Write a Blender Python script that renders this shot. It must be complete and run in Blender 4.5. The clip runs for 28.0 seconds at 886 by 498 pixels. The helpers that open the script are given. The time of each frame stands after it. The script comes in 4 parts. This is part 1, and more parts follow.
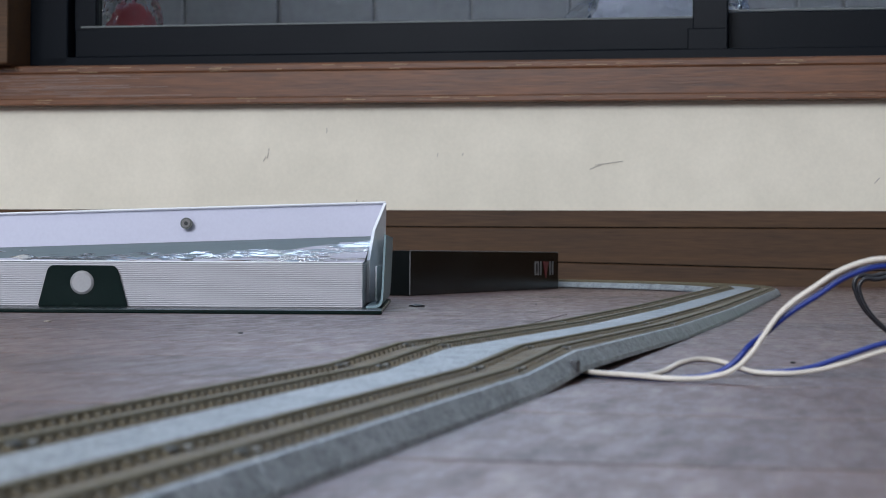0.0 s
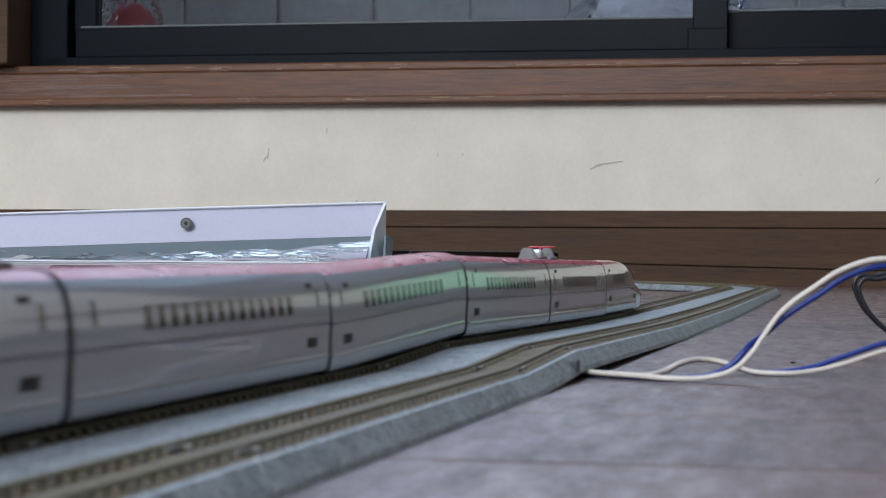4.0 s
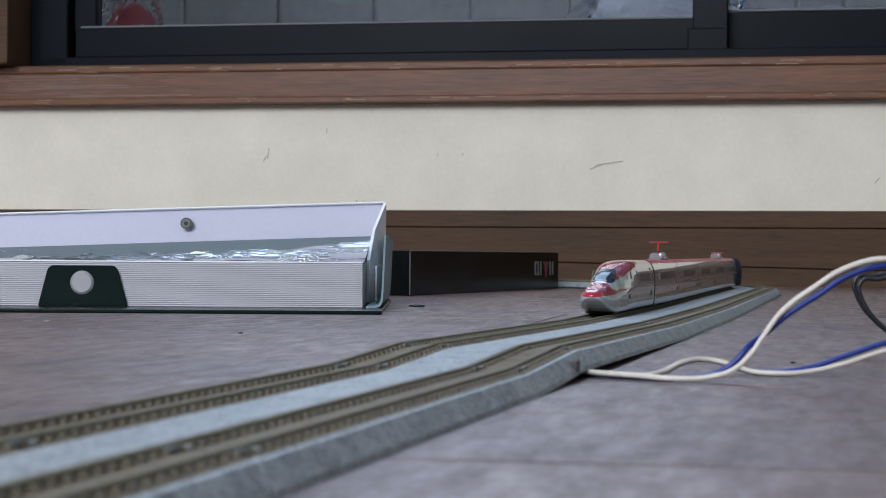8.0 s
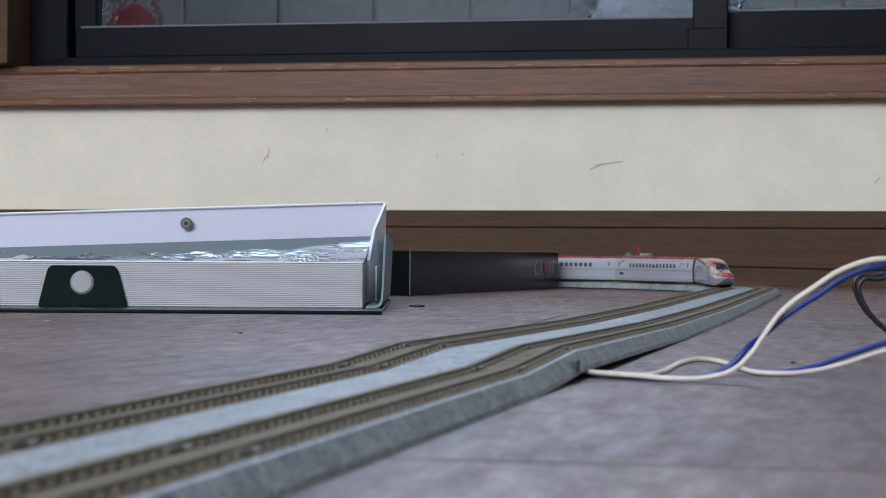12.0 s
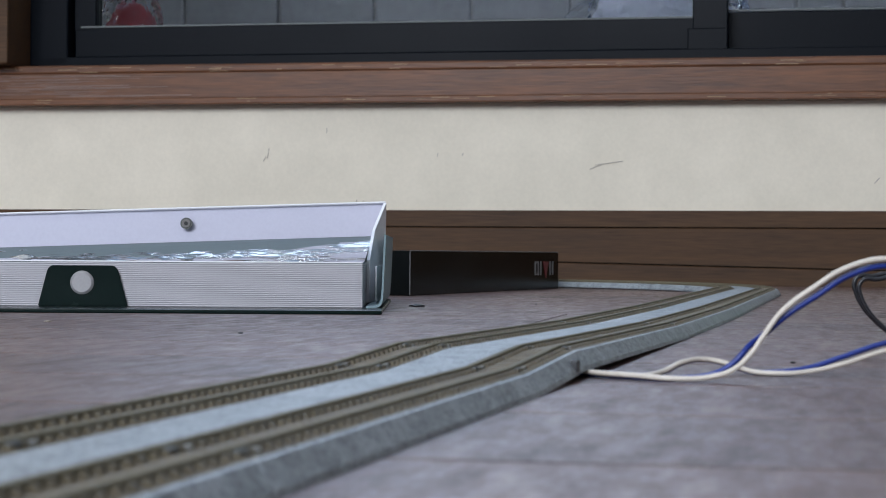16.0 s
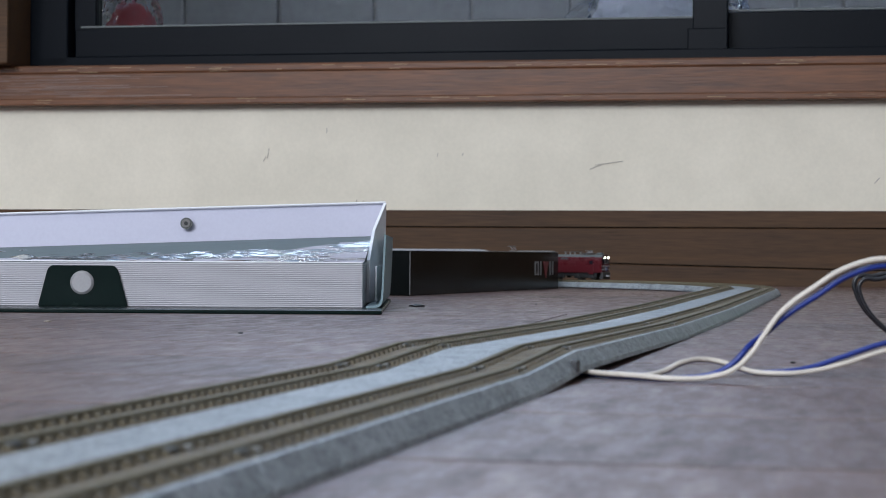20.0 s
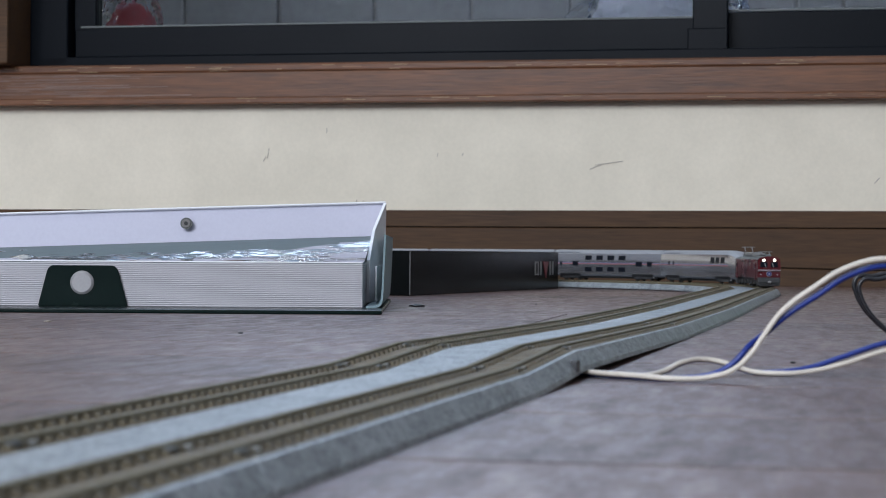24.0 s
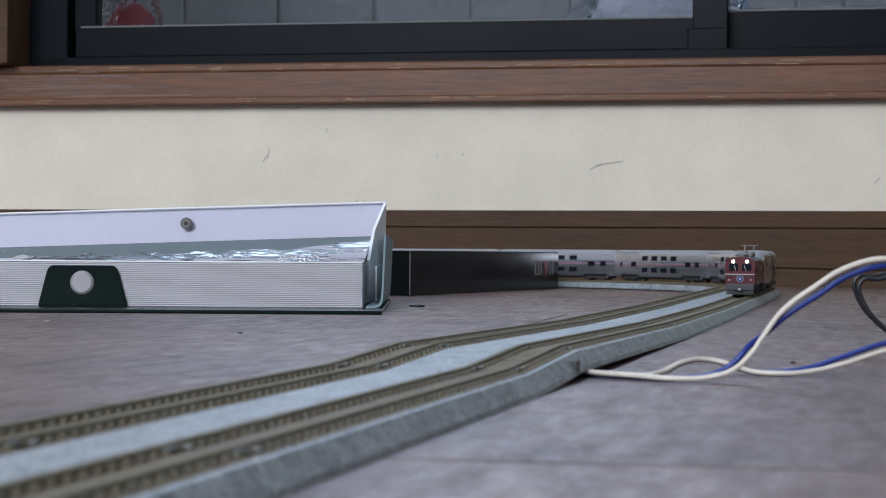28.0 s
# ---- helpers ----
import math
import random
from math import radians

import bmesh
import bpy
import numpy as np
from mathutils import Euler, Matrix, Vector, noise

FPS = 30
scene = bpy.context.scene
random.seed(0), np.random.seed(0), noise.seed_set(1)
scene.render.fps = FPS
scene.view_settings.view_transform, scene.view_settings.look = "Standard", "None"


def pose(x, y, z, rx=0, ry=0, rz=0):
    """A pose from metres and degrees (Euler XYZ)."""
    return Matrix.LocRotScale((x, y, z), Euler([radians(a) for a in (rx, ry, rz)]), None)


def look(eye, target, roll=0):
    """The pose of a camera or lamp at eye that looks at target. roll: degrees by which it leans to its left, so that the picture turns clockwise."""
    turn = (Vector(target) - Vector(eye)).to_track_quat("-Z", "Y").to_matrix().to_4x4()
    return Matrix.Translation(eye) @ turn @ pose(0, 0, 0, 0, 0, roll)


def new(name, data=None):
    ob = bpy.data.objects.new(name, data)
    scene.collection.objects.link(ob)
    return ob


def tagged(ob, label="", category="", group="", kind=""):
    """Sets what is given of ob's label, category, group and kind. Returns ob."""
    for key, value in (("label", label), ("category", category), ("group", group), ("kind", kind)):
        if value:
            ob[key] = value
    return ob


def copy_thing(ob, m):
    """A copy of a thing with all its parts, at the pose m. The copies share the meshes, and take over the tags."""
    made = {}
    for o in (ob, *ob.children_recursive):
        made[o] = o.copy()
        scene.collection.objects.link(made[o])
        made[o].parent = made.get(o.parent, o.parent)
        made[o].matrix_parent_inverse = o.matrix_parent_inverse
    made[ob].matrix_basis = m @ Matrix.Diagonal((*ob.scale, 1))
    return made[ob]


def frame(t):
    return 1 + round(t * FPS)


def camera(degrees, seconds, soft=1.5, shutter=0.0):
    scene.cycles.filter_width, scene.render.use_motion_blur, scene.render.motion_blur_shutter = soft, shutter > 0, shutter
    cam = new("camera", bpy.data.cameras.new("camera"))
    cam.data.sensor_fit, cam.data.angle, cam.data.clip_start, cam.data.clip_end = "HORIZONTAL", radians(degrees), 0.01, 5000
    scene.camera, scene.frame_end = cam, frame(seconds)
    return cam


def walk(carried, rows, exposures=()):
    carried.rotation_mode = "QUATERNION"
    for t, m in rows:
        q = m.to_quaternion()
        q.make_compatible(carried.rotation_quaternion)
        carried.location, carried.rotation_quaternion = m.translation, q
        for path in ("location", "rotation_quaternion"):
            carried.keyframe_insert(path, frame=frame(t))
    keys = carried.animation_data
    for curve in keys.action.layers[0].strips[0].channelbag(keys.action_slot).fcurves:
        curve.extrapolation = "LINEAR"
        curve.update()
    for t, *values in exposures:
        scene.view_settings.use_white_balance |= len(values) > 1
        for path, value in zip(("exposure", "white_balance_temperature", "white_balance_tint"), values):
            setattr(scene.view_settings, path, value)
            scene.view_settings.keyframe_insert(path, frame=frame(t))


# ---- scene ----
cam = camera(26.66, 28.0, soft=0.9, shutter=0.4)
EYE = (0.0, 0.0, 0.03206)
VIEW = look(EYE, (0.0, 10.0, 0.0586), 0.365)
walk(cam, [(0.0, VIEW), (28.0, VIEW)])
cam.data.dof.use_dof = True
cam.data.dof.focus_distance = 0.95
cam.data.dof.aperture_fstop = 54.0

# ---------------------------------------------------------------- light
world = bpy.data.worlds.new("sky")
scene.world = world
world.use_nodes = True
wn = world.node_tree
sky = wn.nodes.new("ShaderNodeTexSky")
sky.sky_type = "NISHITA"
sky.sun_disc = False
sky.sun_elevation = radians(40)
sky.sun_rotation = radians(250)
wn.links.new(sky.outputs["Color"], wn.nodes["Background"].inputs["Color"])
wn.nodes["Background"].inputs["Strength"].default_value = 0.15

sun_data = bpy.data.lights.new("sun", "SUN")
sun_data.energy = 0.5
sun_data.angle = radians(12)
sun_data.color = (1.0, 0.96, 0.9)
sun = new("sun", sun_data)
sun.matrix_world = look((-4, 1.4, 3.6), (0, 0, 0))

# room frame: x along the window wall, y outwards, z up
ROOM = pose(0, 2.03, 0, 0, 0, -10.4)


def area_light(name, x, y, z, wide, high, turn, watts, colour):
    d = bpy.data.lights.new(name, "AREA")
    d.shape, d.size, d.size_y, d.energy, d.color = "RECTANGLE", wide, high, watts, colour
    ob = new(name, d)
    ob.matrix_world = ROOM @ pose(x, y, z, 90, 0, turn)
    return ob


area_light("daylight_north", -0.03, 0.045, 1.28, 0.82, 1.15, 180, 13.5, (0.55, 0.73, 1.0))
# added fill lamp behind the camera; the south wall has no window
area_light("south_fill", -0.70, -4.46, 1.63, 2.2, 1.3, 0, 148, (0.82, 0.88, 1.0))



# ---------------------------------------------------------------- materials
def nodes_of(m):
    m.use_nodes = True
    t = m.node_tree
    return t, t.nodes["Principled BSDF"]


def rgba(c):
    return (c[0], c[1], c[2], 1.0)


def surface(name, base, second=None, rough=0.5, metal=0.0, scale=40.0, stretch=(1, 1, 1), fine=400.0, bump=0.1,
            depth=0.0005, spread=0.5, random_tint=0.0, coat=0.0, spec=0.5, sharp=0.25, rough_span=0.1):
    """Two-scale mottled surface: wide stains between base and second, fine grain in relief and gloss."""
    m = bpy.data.materials.new(name)
    t, b = nodes_of(m)
    n, l = t.nodes, t.links
    co = n.new("ShaderNodeTexCoord")
    mp = n.new("ShaderNodeMapping")
    mp.inputs["Scale"].default_value = stretch
    l.new(co.outputs["Object"], mp.inputs["Vector"])
    vec = mp.outputs["Vector"]
    if random_tint > 0:
        info = n.new("ShaderNodeObjectInfo")
        shift = n.new("ShaderNodeVectorMath")
        shift.operation = "MULTIPLY_ADD"
        l.new(info.outputs["Random"], shift.inputs[0])
        shift.inputs[1].default_value = (7.3, 3.1, 5.7)
        l.new(vec, shift.inputs[2])
        vec = shift.outputs[0]
    wide = n.new("ShaderNodeTexNoise")
    wide.inputs["Scale"].default_value = scale
    wide.inputs["Detail"].default_value = 5
    l.new(vec, wide.inputs["Vector"])
    small = n.new("ShaderNodeTexNoise")
    small.inputs["Scale"].default_value = fine
    small.inputs["Detail"].default_value = 3
    l.new(vec, small.inputs["Vector"])
    ramp = n.new("ShaderNodeValToRGB")
    ramp.color_ramp.elements[0].position = 0.5 - sharp
    ramp.color_ramp.elements[1].position = 0.5 + sharp
    second = second or tuple(c * 0.8 for c in base)
    ramp.color_ramp.elements[0].color = rgba(second)
    ramp.color_ramp.elements[1].color = rgba(base)
    mixv = n.new("ShaderNodeMath")
    mixv.operation = "MULTIPLY_ADD"
    l.new(small.outputs["Fac"], mixv.inputs[0])
    mixv.inputs[1].default_value = spread
    add = n.new("ShaderNodeMath")
    add.operation = "MULTIPLY"
    l.new(wide.outputs["Fac"], add.inputs[0])
    add.inputs[1].default_value = 1.0 - spread
    l.new(add.outputs[0], mixv.inputs[2])
    l.new(mixv.outputs[0], ramp.inputs["Fac"])
    colour = ramp.outputs["Color"]
    if random_tint > 0:
        hsv = n.new("ShaderNodeHueSaturation")
        rng = n.new("ShaderNodeMapRange")
        rng.inputs["To Min"].default_value = 1.0 - random_tint
        rng.inputs["To Max"].default_value = 1.0 + random_tint
        l.new(info.outputs["Random"], rng.inputs["Value"])
        l.new(rng.outputs["Result"], hsv.inputs["Value"])
        l.new(colour, hsv.inputs["Color"])
        colour = hsv.outputs["Color"]
    l.new(colour, b.inputs["Base Color"])
    rr = n.new("ShaderNodeMapRange")
    rr.inputs["To Min"].default_value = max(0.02, rough - rough_span)
    rr.inputs["To Max"].default_value = min(1.0, rough + rough_span)
    l.new(wide.outputs["Fac"], rr.inputs["Value"])
    l.new(rr.outputs["Result"], b.inputs["Roughness"])
    b.inputs["Metallic"].default_value = metal
    b.inputs["Coat Weight"].default_value = coat
    b.inputs["Specular IOR Level"].default_value = spec
    if bump > 0:
        bp = n.new("ShaderNodeBump")
        bp.inputs["Strength"].default_value = bump
        bp.inputs["Distance"].default_value = depth
        l.new(small.outputs["Fac"], bp.inputs["Height"])
        l.new(bp.outputs["Normal"], b.inputs["Normal"])
    return m


def glow(name, colour, strength):
    m = bpy.data.materials.new(name)
    t, b = nodes_of(m)
    b.inputs["Base Color"].default_value = rgba(colour)
    b.inputs["Emission Color"].default_value = rgba(colour)
    b.inputs["Emission Strength"].default_value = strength
    return m


def clear(name, tint, rough, ior=1.45):
    m = bpy.data.materials.new(name)
    t, b = nodes_of(m)
    b.inputs["Base Color"].default_value = rgba(tint)
    b.inputs["Transmission Weight"].default_value = 1.0
    b.inputs["Roughness"].default_value = rough
    b.inputs["IOR"].default_value = ior
    return m


def floorboard():
    """Dark stained boards: grain streaks, worn pale patches, fine specks; the wear also dulls and roughens the varnish."""
    m = bpy.data.materials.new("dark_floorboard")
    t, b = nodes_of(m)
    n, l = t.nodes, t.links
    co = n.new("ShaderNodeTexCoord")
    info = n.new("ShaderNodeObjectInfo")
    shift = n.new("ShaderNodeVectorMath")
    shift.operation = "MULTIPLY_ADD"
    shift.inputs[1].default_value = (7.3, 3.1, 5.7)
    l.new(info.outputs["Random"], shift.inputs[0])
    l.new(co.outputs["Object"], shift.inputs[2])

    def layer(scale, stretch, detail, low, high):
        mp = n.new("ShaderNodeMapping")
        mp.inputs["Scale"].default_value = stretch
        l.new(shift.outputs[0], mp.inputs["Vector"])
        tex = n.new("ShaderNodeTexNoise")
        tex.inputs["Scale"].default_value = scale
        tex.inputs["Detail"].default_value = detail
        tex.inputs["Roughness"].default_value = 0.68
        l.new(mp.outputs["Vector"], tex.inputs["Vector"])
        r = n.new("ShaderNodeMapRange")
        r.inputs["From Min"].default_value, r.inputs["From Max"].default_value = low, high
        l.new(tex.outputs["Fac"], r.inputs["Value"])
        return r.outputs["Result"]

    def blend(factor, first, second):
        mix = n.new("ShaderNodeMix")
        mix.data_type = "RGBA"
        l.new(factor, mix.inputs["Factor"])
        for socket, value in ((mix.inputs[6], first), (mix.inputs[7], second)):
            if isinstance(value, tuple):
                socket.default_value = rgba(value)
            else:
                l.new(value, socket)
        return mix.outputs[2]

    grain = layer(52, (0.60, 0.55, 1.0), 8, 0.30, 0.74)
    worn = layer(15, (0.8, 0.35, 1.0), 7, 0.42, 0.74)
    speck = layer(420, (0.8, 0.6, 1.0), 3, 0.56, 0.74)
    streak = layer(150, (1.0, 0.22, 1.0), 6, 0.34, 0.66)
    colour = blend(grain, (0.060, 0.030, 0.024), (0.165, 0.094, 0.077))
    colour = blend(worn, colour, (0.200, 0.132, 0.112))
    scuffed = blend(streak, (0.050, 0.024, 0.022), (0.190, 0.118, 0.102))
    half = n.new("ShaderNodeMix")
    half.data_type = "RGBA"
    half.inputs["Factor"].default_value = 0.5
    l.new(colour, half.inputs[6])
    l.new(scuffed, half.inputs[7])
    colour = half.outputs[2]
    colour = blend(speck, colour, (0.26, 0.22, 0.21))
    hsv = n.new("ShaderNodeHueSaturation")
    rng = n.new("ShaderNodeMapRange")
    rng.inputs["To Min"].default_value, rng.inputs["To Max"].default_value = 0.80, 1.20
    l.new(info.outputs["Random"], rng.inputs["Value"])
    l.new(rng.outputs["Result"], hsv.inputs["Value"])
    l.new(colour, hsv.inputs["Color"])
    l.new(hsv.outputs["Color"], b.inputs["Base Color"])
    rough = n.new("ShaderNodeMapRange")
    rough.inputs["To Min"].default_value, rough.inputs["To Max"].default_value = 0.54, 0.32
    l.new(streak, rough.inputs["Value"])
    l.new(rough.outputs["Result"], b.inputs["Roughness"])
    b.inputs["Specular IOR Level"].default_value = 0.26
    bp = n.new("ShaderNodeBump")
    bp.inputs["Strength"].default_value, bp.inputs["Distance"].default_value = 0.5, 0.0004
    l.new(grain, bp.inputs["Height"])
    fine = n.new("ShaderNodeBump")
    fine.inputs["Strength"].default_value, fine.inputs["Distance"].default_value = 0.6, 0.00012
    l.new(streak, fine.inputs["Height"])
    l.new(bp.outputs["Normal"], fine.inputs["Normal"])
    l.new(fine.outputs["Normal"], b.inputs["Normal"])
    return m


PLANK = floorboard()
PLASTER = surface("cream_plaster", (0.86, 0.795, 0.655), (0.74, 0.685, 0.56), 0.85, scale=16, fine=240, bump=0.25, depth=0.0004, spread=0.3, sharp=0.20)
PANEL = surface("grey_wall_panel", (0.34, 0.35, 0.37), (0.27, 0.28, 0.30), 0.7, scale=6, stretch=(6, 6, 0.6), fine=60, bump=0.1)
CEILING = surface("white_ceiling", (0.62, 0.60, 0.56), (0.56, 0.54, 0.50), 0.9, scale=3, fine=80)
OAK = surface("brown_baseboard_wood", (0.105, 0.055, 0.026), (0.045, 0.024, 0.012), 0.6, scale=10, stretch=(0.5, 9, 9), fine=70, bump=0.2, depth=0.0004, spread=0.5, spec=0.25, sharp=0.18)
SILL = surface("worn_sill_wood", (0.200, 0.084, 0.038), (0.075, 0.033, 0.017), 0.40, scale=12, stretch=(0.5, 8, 8), fine=80, bump=0.3, depth=0.0005, spread=0.5, coat=0.08, spec=0.3, sharp=0.16)
WORN = surface("worn_grey_varnish", (0.235, 0.150, 0.115), (0.12, 0.062, 0.040), 0.34, scale=30, stretch=(0.4, 6, 6), fine=90, bump=0.4, depth=0.0004, sharp=0.18)
BARE = surface("bare_wood_chips", (0.45, 0.33, 0.19), (0.28, 0.18, 0.10), 0.7, scale=60)
SASH = surface("dark_bronze_aluminium", (0.0062, 0.0082, 0.0115), (0.0040, 0.0054, 0.0078), 0.35, metal=0.0, scale=5, fine=300, bump=0.05, spec=0.06, rough_span=0.2)
STONE = surface("grey_block", (0.37, 0.385, 0.42), (0.26, 0.27, 0.295), 0.85, scale=14, fine=90, bump=0.5, depth=0.002, random_tint=0.12)
MORTAR = surface("mortar", (0.33, 0.33, 0.34), (0.25, 0.25, 0.26), 0.9, scale=20)
EARTH = surface("alley_concrete", (0.32, 0.31, 0.29), (0.22, 0.21, 0.20), 0.9, scale=6, fine=60)
GLASS = clear("window_glass", (0.93, 0.96, 0.97), 0.0)
FILM = clear("clear_plastic_film", (0.95, 0.97, 1.0), 0.08, 1.35)
FILM_SHEET = surface("glossy_film_sheet", (0.42, 0.47, 0.51), (0.36, 0.41, 0.45), 0.10, scale=50, bump=0.0, spec=1.0, coat=1.0)
FILM_SHEET.node_tree.nodes["Principled BSDF"].inputs["Alpha"].default_value = 0.85
BALLAST = surface("grey_ballast_plastic", (0.38, 0.42, 0.445), (0.155, 0.175, 0.185), 0.5, scale=110, fine=900, bump=0.9, depth=0.0007, spread=0.62, sharp=0.10, spec=0.45)
TIE_BED = surface("dark_brown_tie_bed", (0.052, 0.043, 0.028), (0.028, 0.023, 0.016), 0.8, scale=300, fine=1600, bump=0.5, depth=0.0003)
TIE = surface("brown_tie_plastic", (0.165, 0.135, 0.082), (0.105, 0.086, 0.055), 0.6, scale=150, fine=1200, bump=0.3, depth=0.0002, random_tint=0.15)
RAIL = surface("weathered_nickel_rail", (0.185, 0.165, 0.105), (0.125, 0.110, 0.072), 0.6, metal=0.0, scale=90, fine=900, bump=0.08, depth=0.0002, spec=0.12)
JOINER = surface("dark_rail_joiner", (0.10, 0.11, 0.10), (0.06, 0.06, 0.06), 0.5, scale=200)
PALE_CLIP = surface("pale_clip", (0.42, 0.42, 0.38), (0.3, 0.3, 0.27), 0.6, scale=200)
CARD = surface("white_ribbed_card", (0.53, 0.52, 0.545), (0.48, 0.47, 0.495), 0.6, scale=25, fine=500, bump=0.05)
CARD_RIM = surface("bright_white_card_edge", (0.84, 0.84, 0.86), (0.80, 0.80, 0.82), 0.5, scale=25, fine=500, bump=0.05)
CARD_IN = surface("lavender_white_card", (0.54, 0.54, 0.64), (0.48, 0.475, 0.575), 0.55, scale=18, fine=500, bump=0.05)
# the white card again, darkened for the shade between the ribs
GROOVE_SHADE = surface("grey_rib_shadow_card", (0.42, 0.41, 0.43), (0.36, 0.35, 0.37), 0.8, scale=30)
COVER = surface("dark_green_cover", (0.0028, 0.012, 0.0102), (0.0018, 0.0070, 0.0064), 0.25, scale=30, fine=700, bump=0.15, depth=0.0002, spec=0.15)
COVER_IN = surface("teal_cover_lining", (0.20, 0.29, 0.31), (0.15, 0.22, 0.24), 0.5, scale=30, fine=500, bump=0.1)
FOAM = surface("grey_green_foam", (0.17, 0.21, 0.22), (0.13, 0.16, 0.17), 0.8, scale=60, fine=600, spec=0.2)
STEEL = surface("brushed_snap_metal", (0.36, 0.355, 0.36), (0.28, 0.275, 0.28), 0.42, metal=0.3, scale=60, fine=900, bump=0.05)
BRASS = surface("tarnished_eyelet", (0.20, 0.19, 0.18), (0.12, 0.115, 0.11), 0.4, metal=0.6, scale=100)
BLACKBOX = surface("black_sleeve_card", (0.0045, 0.0058, 0.0055), (0.0026, 0.0034, 0.0034), 0.22, scale=14, fine=500, bump=0.05, depth=0.0002, spec=0.12)
GREYMARK = surface("grey_print", (0.20, 0.20, 0.20), (0.16, 0.16, 0.16), 0.5, scale=60)
REDMARK = surface("red_print", (0.20, 0.03, 0.035), (0.16, 0.02, 0.025), 0.5, scale=60)
WIRE_WHITE = surface("ivory_wire", (0.66, 0.61, 0.53), (0.56, 0.51, 0.44), 0.42, scale=90, fine=500, bump=0.03)
WIRE_BLUE = surface("blue_wire", (0.012, 0.035, 0.24), (0.009, 0.026, 0.18), 0.38, scale=90, fine=500, bump=0.03)
WIRE_BLACK = surface("black_wire", (0.015, 0.016, 0.020), (0.010, 0.010, 0.013), 0.35, scale=90)
CAR_WHITE = surface("white_model_paint", (0.43, 0.455, 0.50), (0.405, 0.425, 0.47), 0.25, scale=60, fine=900, bump=0.02, coat=1.0, rough_span=0.03)
CAR_WHITE.node_tree.nodes["Principled BSDF"].inputs["Coat Roughness"].default_value = 0.05
CAR_RED = surface("crimson_model_paint", (0.40, 0.014, 0.040), (0.34, 0.011, 0.032), 0.14, scale=60, fine=900, bump=0.01, coat=0.35, rough_span=0.03)
CAR_ROOF = surface("crimson_roof_paint", (0.36, 0.010, 0.034), (0.31, 0.008, 0.027), 0.30, scale=60, fine=900, bump=0.02, spec=0.16)
CAR_GREY = surface("grey_stripe_paint", (0.24, 0.25, 0.27), (0.21, 0.22, 0.24), 0.35, scale=60)
SMOKE = surface("dark_train_window", (0.012, 0.014, 0.022), (0.009, 0.011, 0.016), 0.1, scale=60, bump=0.0, spec=0.12, rough_span=0.03)
TINTED = surface("tinted_train_window", (0.045, 0.05, 0.047), (0.032, 0.036, 0.034), 0.12, scale=60, bump=0.0, spec=0.85)
UNDER = surface("black_underframe", (0.014, 0.014, 0.015), (0.008, 0.008, 0.008), 0.55, scale=200, fine=900)
BELLOWS = surface("grey_bellows", (0.030, 0.031, 0.036), (0.018, 0.018, 0.021), 0.8, scale=200, spec=0.2)
WHEEL = surface("wheel_metal", (0.12, 0.11, 0.10), (0.08, 0.07, 0.06), 0.35, metal=0.7, scale=200)
CHROME = surface("bright_silver_paint", (0.72, 0.73, 0.75), (0.66, 0.67, 0.70), 0.22, metal=0.6, scale=60)
PANTO_RED = surface("red_pantograph", (0.50, 0.018, 0.020), (0.42, 0.015, 0.016), 0.35, scale=100)
PALE_ROOF = surface("pale_roof_equipment", (0.22, 0.22, 0.215), (0.15, 0.15, 0.145), 0.4, scale=100)
LOCO_RED = surface("deep_red_loco_paint", (0.090, 0.007, 0.012), (0.072, 0.006, 0.010), 0.28, scale=60, fine=900, bump=0.02, spec=0.5)
LOCO_ROOF = surface("grey_green_loco_roof", (0.12, 0.135, 0.13), (0.08, 0.09, 0.09), 0.5, scale=90)
LOCO_GREY = surface("grey_loco_skirt", (0.045, 0.047, 0.05), (0.028, 0.028, 0.03), 0.5, scale=90)
SILVER = surface("silver_coach_paint", (0.56, 0.57, 0.61), (0.50, 0.51, 0.55), 0.20, metal=0.85, scale=50, fine=900, bump=0.02, coat=0.2, rough_span=0.04)
COACH_ROOF = surface("pale_coach_roof", (0.36, 0.37, 0.39), (0.30, 0.31, 0.33), 0.45, scale=50)
COACH_SKIRT = surface("dark_coach_skirt", (0.10, 0.105, 0.12), (0.075, 0.08, 0.09), 0.5, scale=80)
BAND_RED = surface("rose_band_print", (0.42, 0.16, 0.17), (0.38, 0.14, 0.15), 0.4, scale=80)
BAND_BLUE = surface("lilac_band_print", (0.24, 0.23, 0.42), (0.2, 0.2, 0.36), 0.4, scale=80)
MINT = surface("mint_green_plastic", (0.34, 0.72, 0.43), (0.30, 0.66, 0.39), 0.4, scale=20, fine=300, bump=0.03)
LAMP = glow("headlight_glow", (1.0, 0.93, 0.80), 9.0)
BADGE = surface("blue_badge", (0.05, 0.07, 0.20), (0.04, 0.05, 0.15), 0.3, scale=200)
BALL_RED = surface("red_plastic", (0.42, 0.02, 0.03), (0.34, 0.015, 0.025), 0.35, scale=40)
BAG_WHITE = surface("pale_plastic_contents", (0.80, 0.82, 0.92), (0.55, 0.58, 0.70), 0.3, scale=60, fine=300, bump=0.4, depth=0.002)
SCUFF = surface("grey_scuff", (0.30, 0.26, 0.22), (0.42, 0.38, 0.33), 0.9, scale=90)


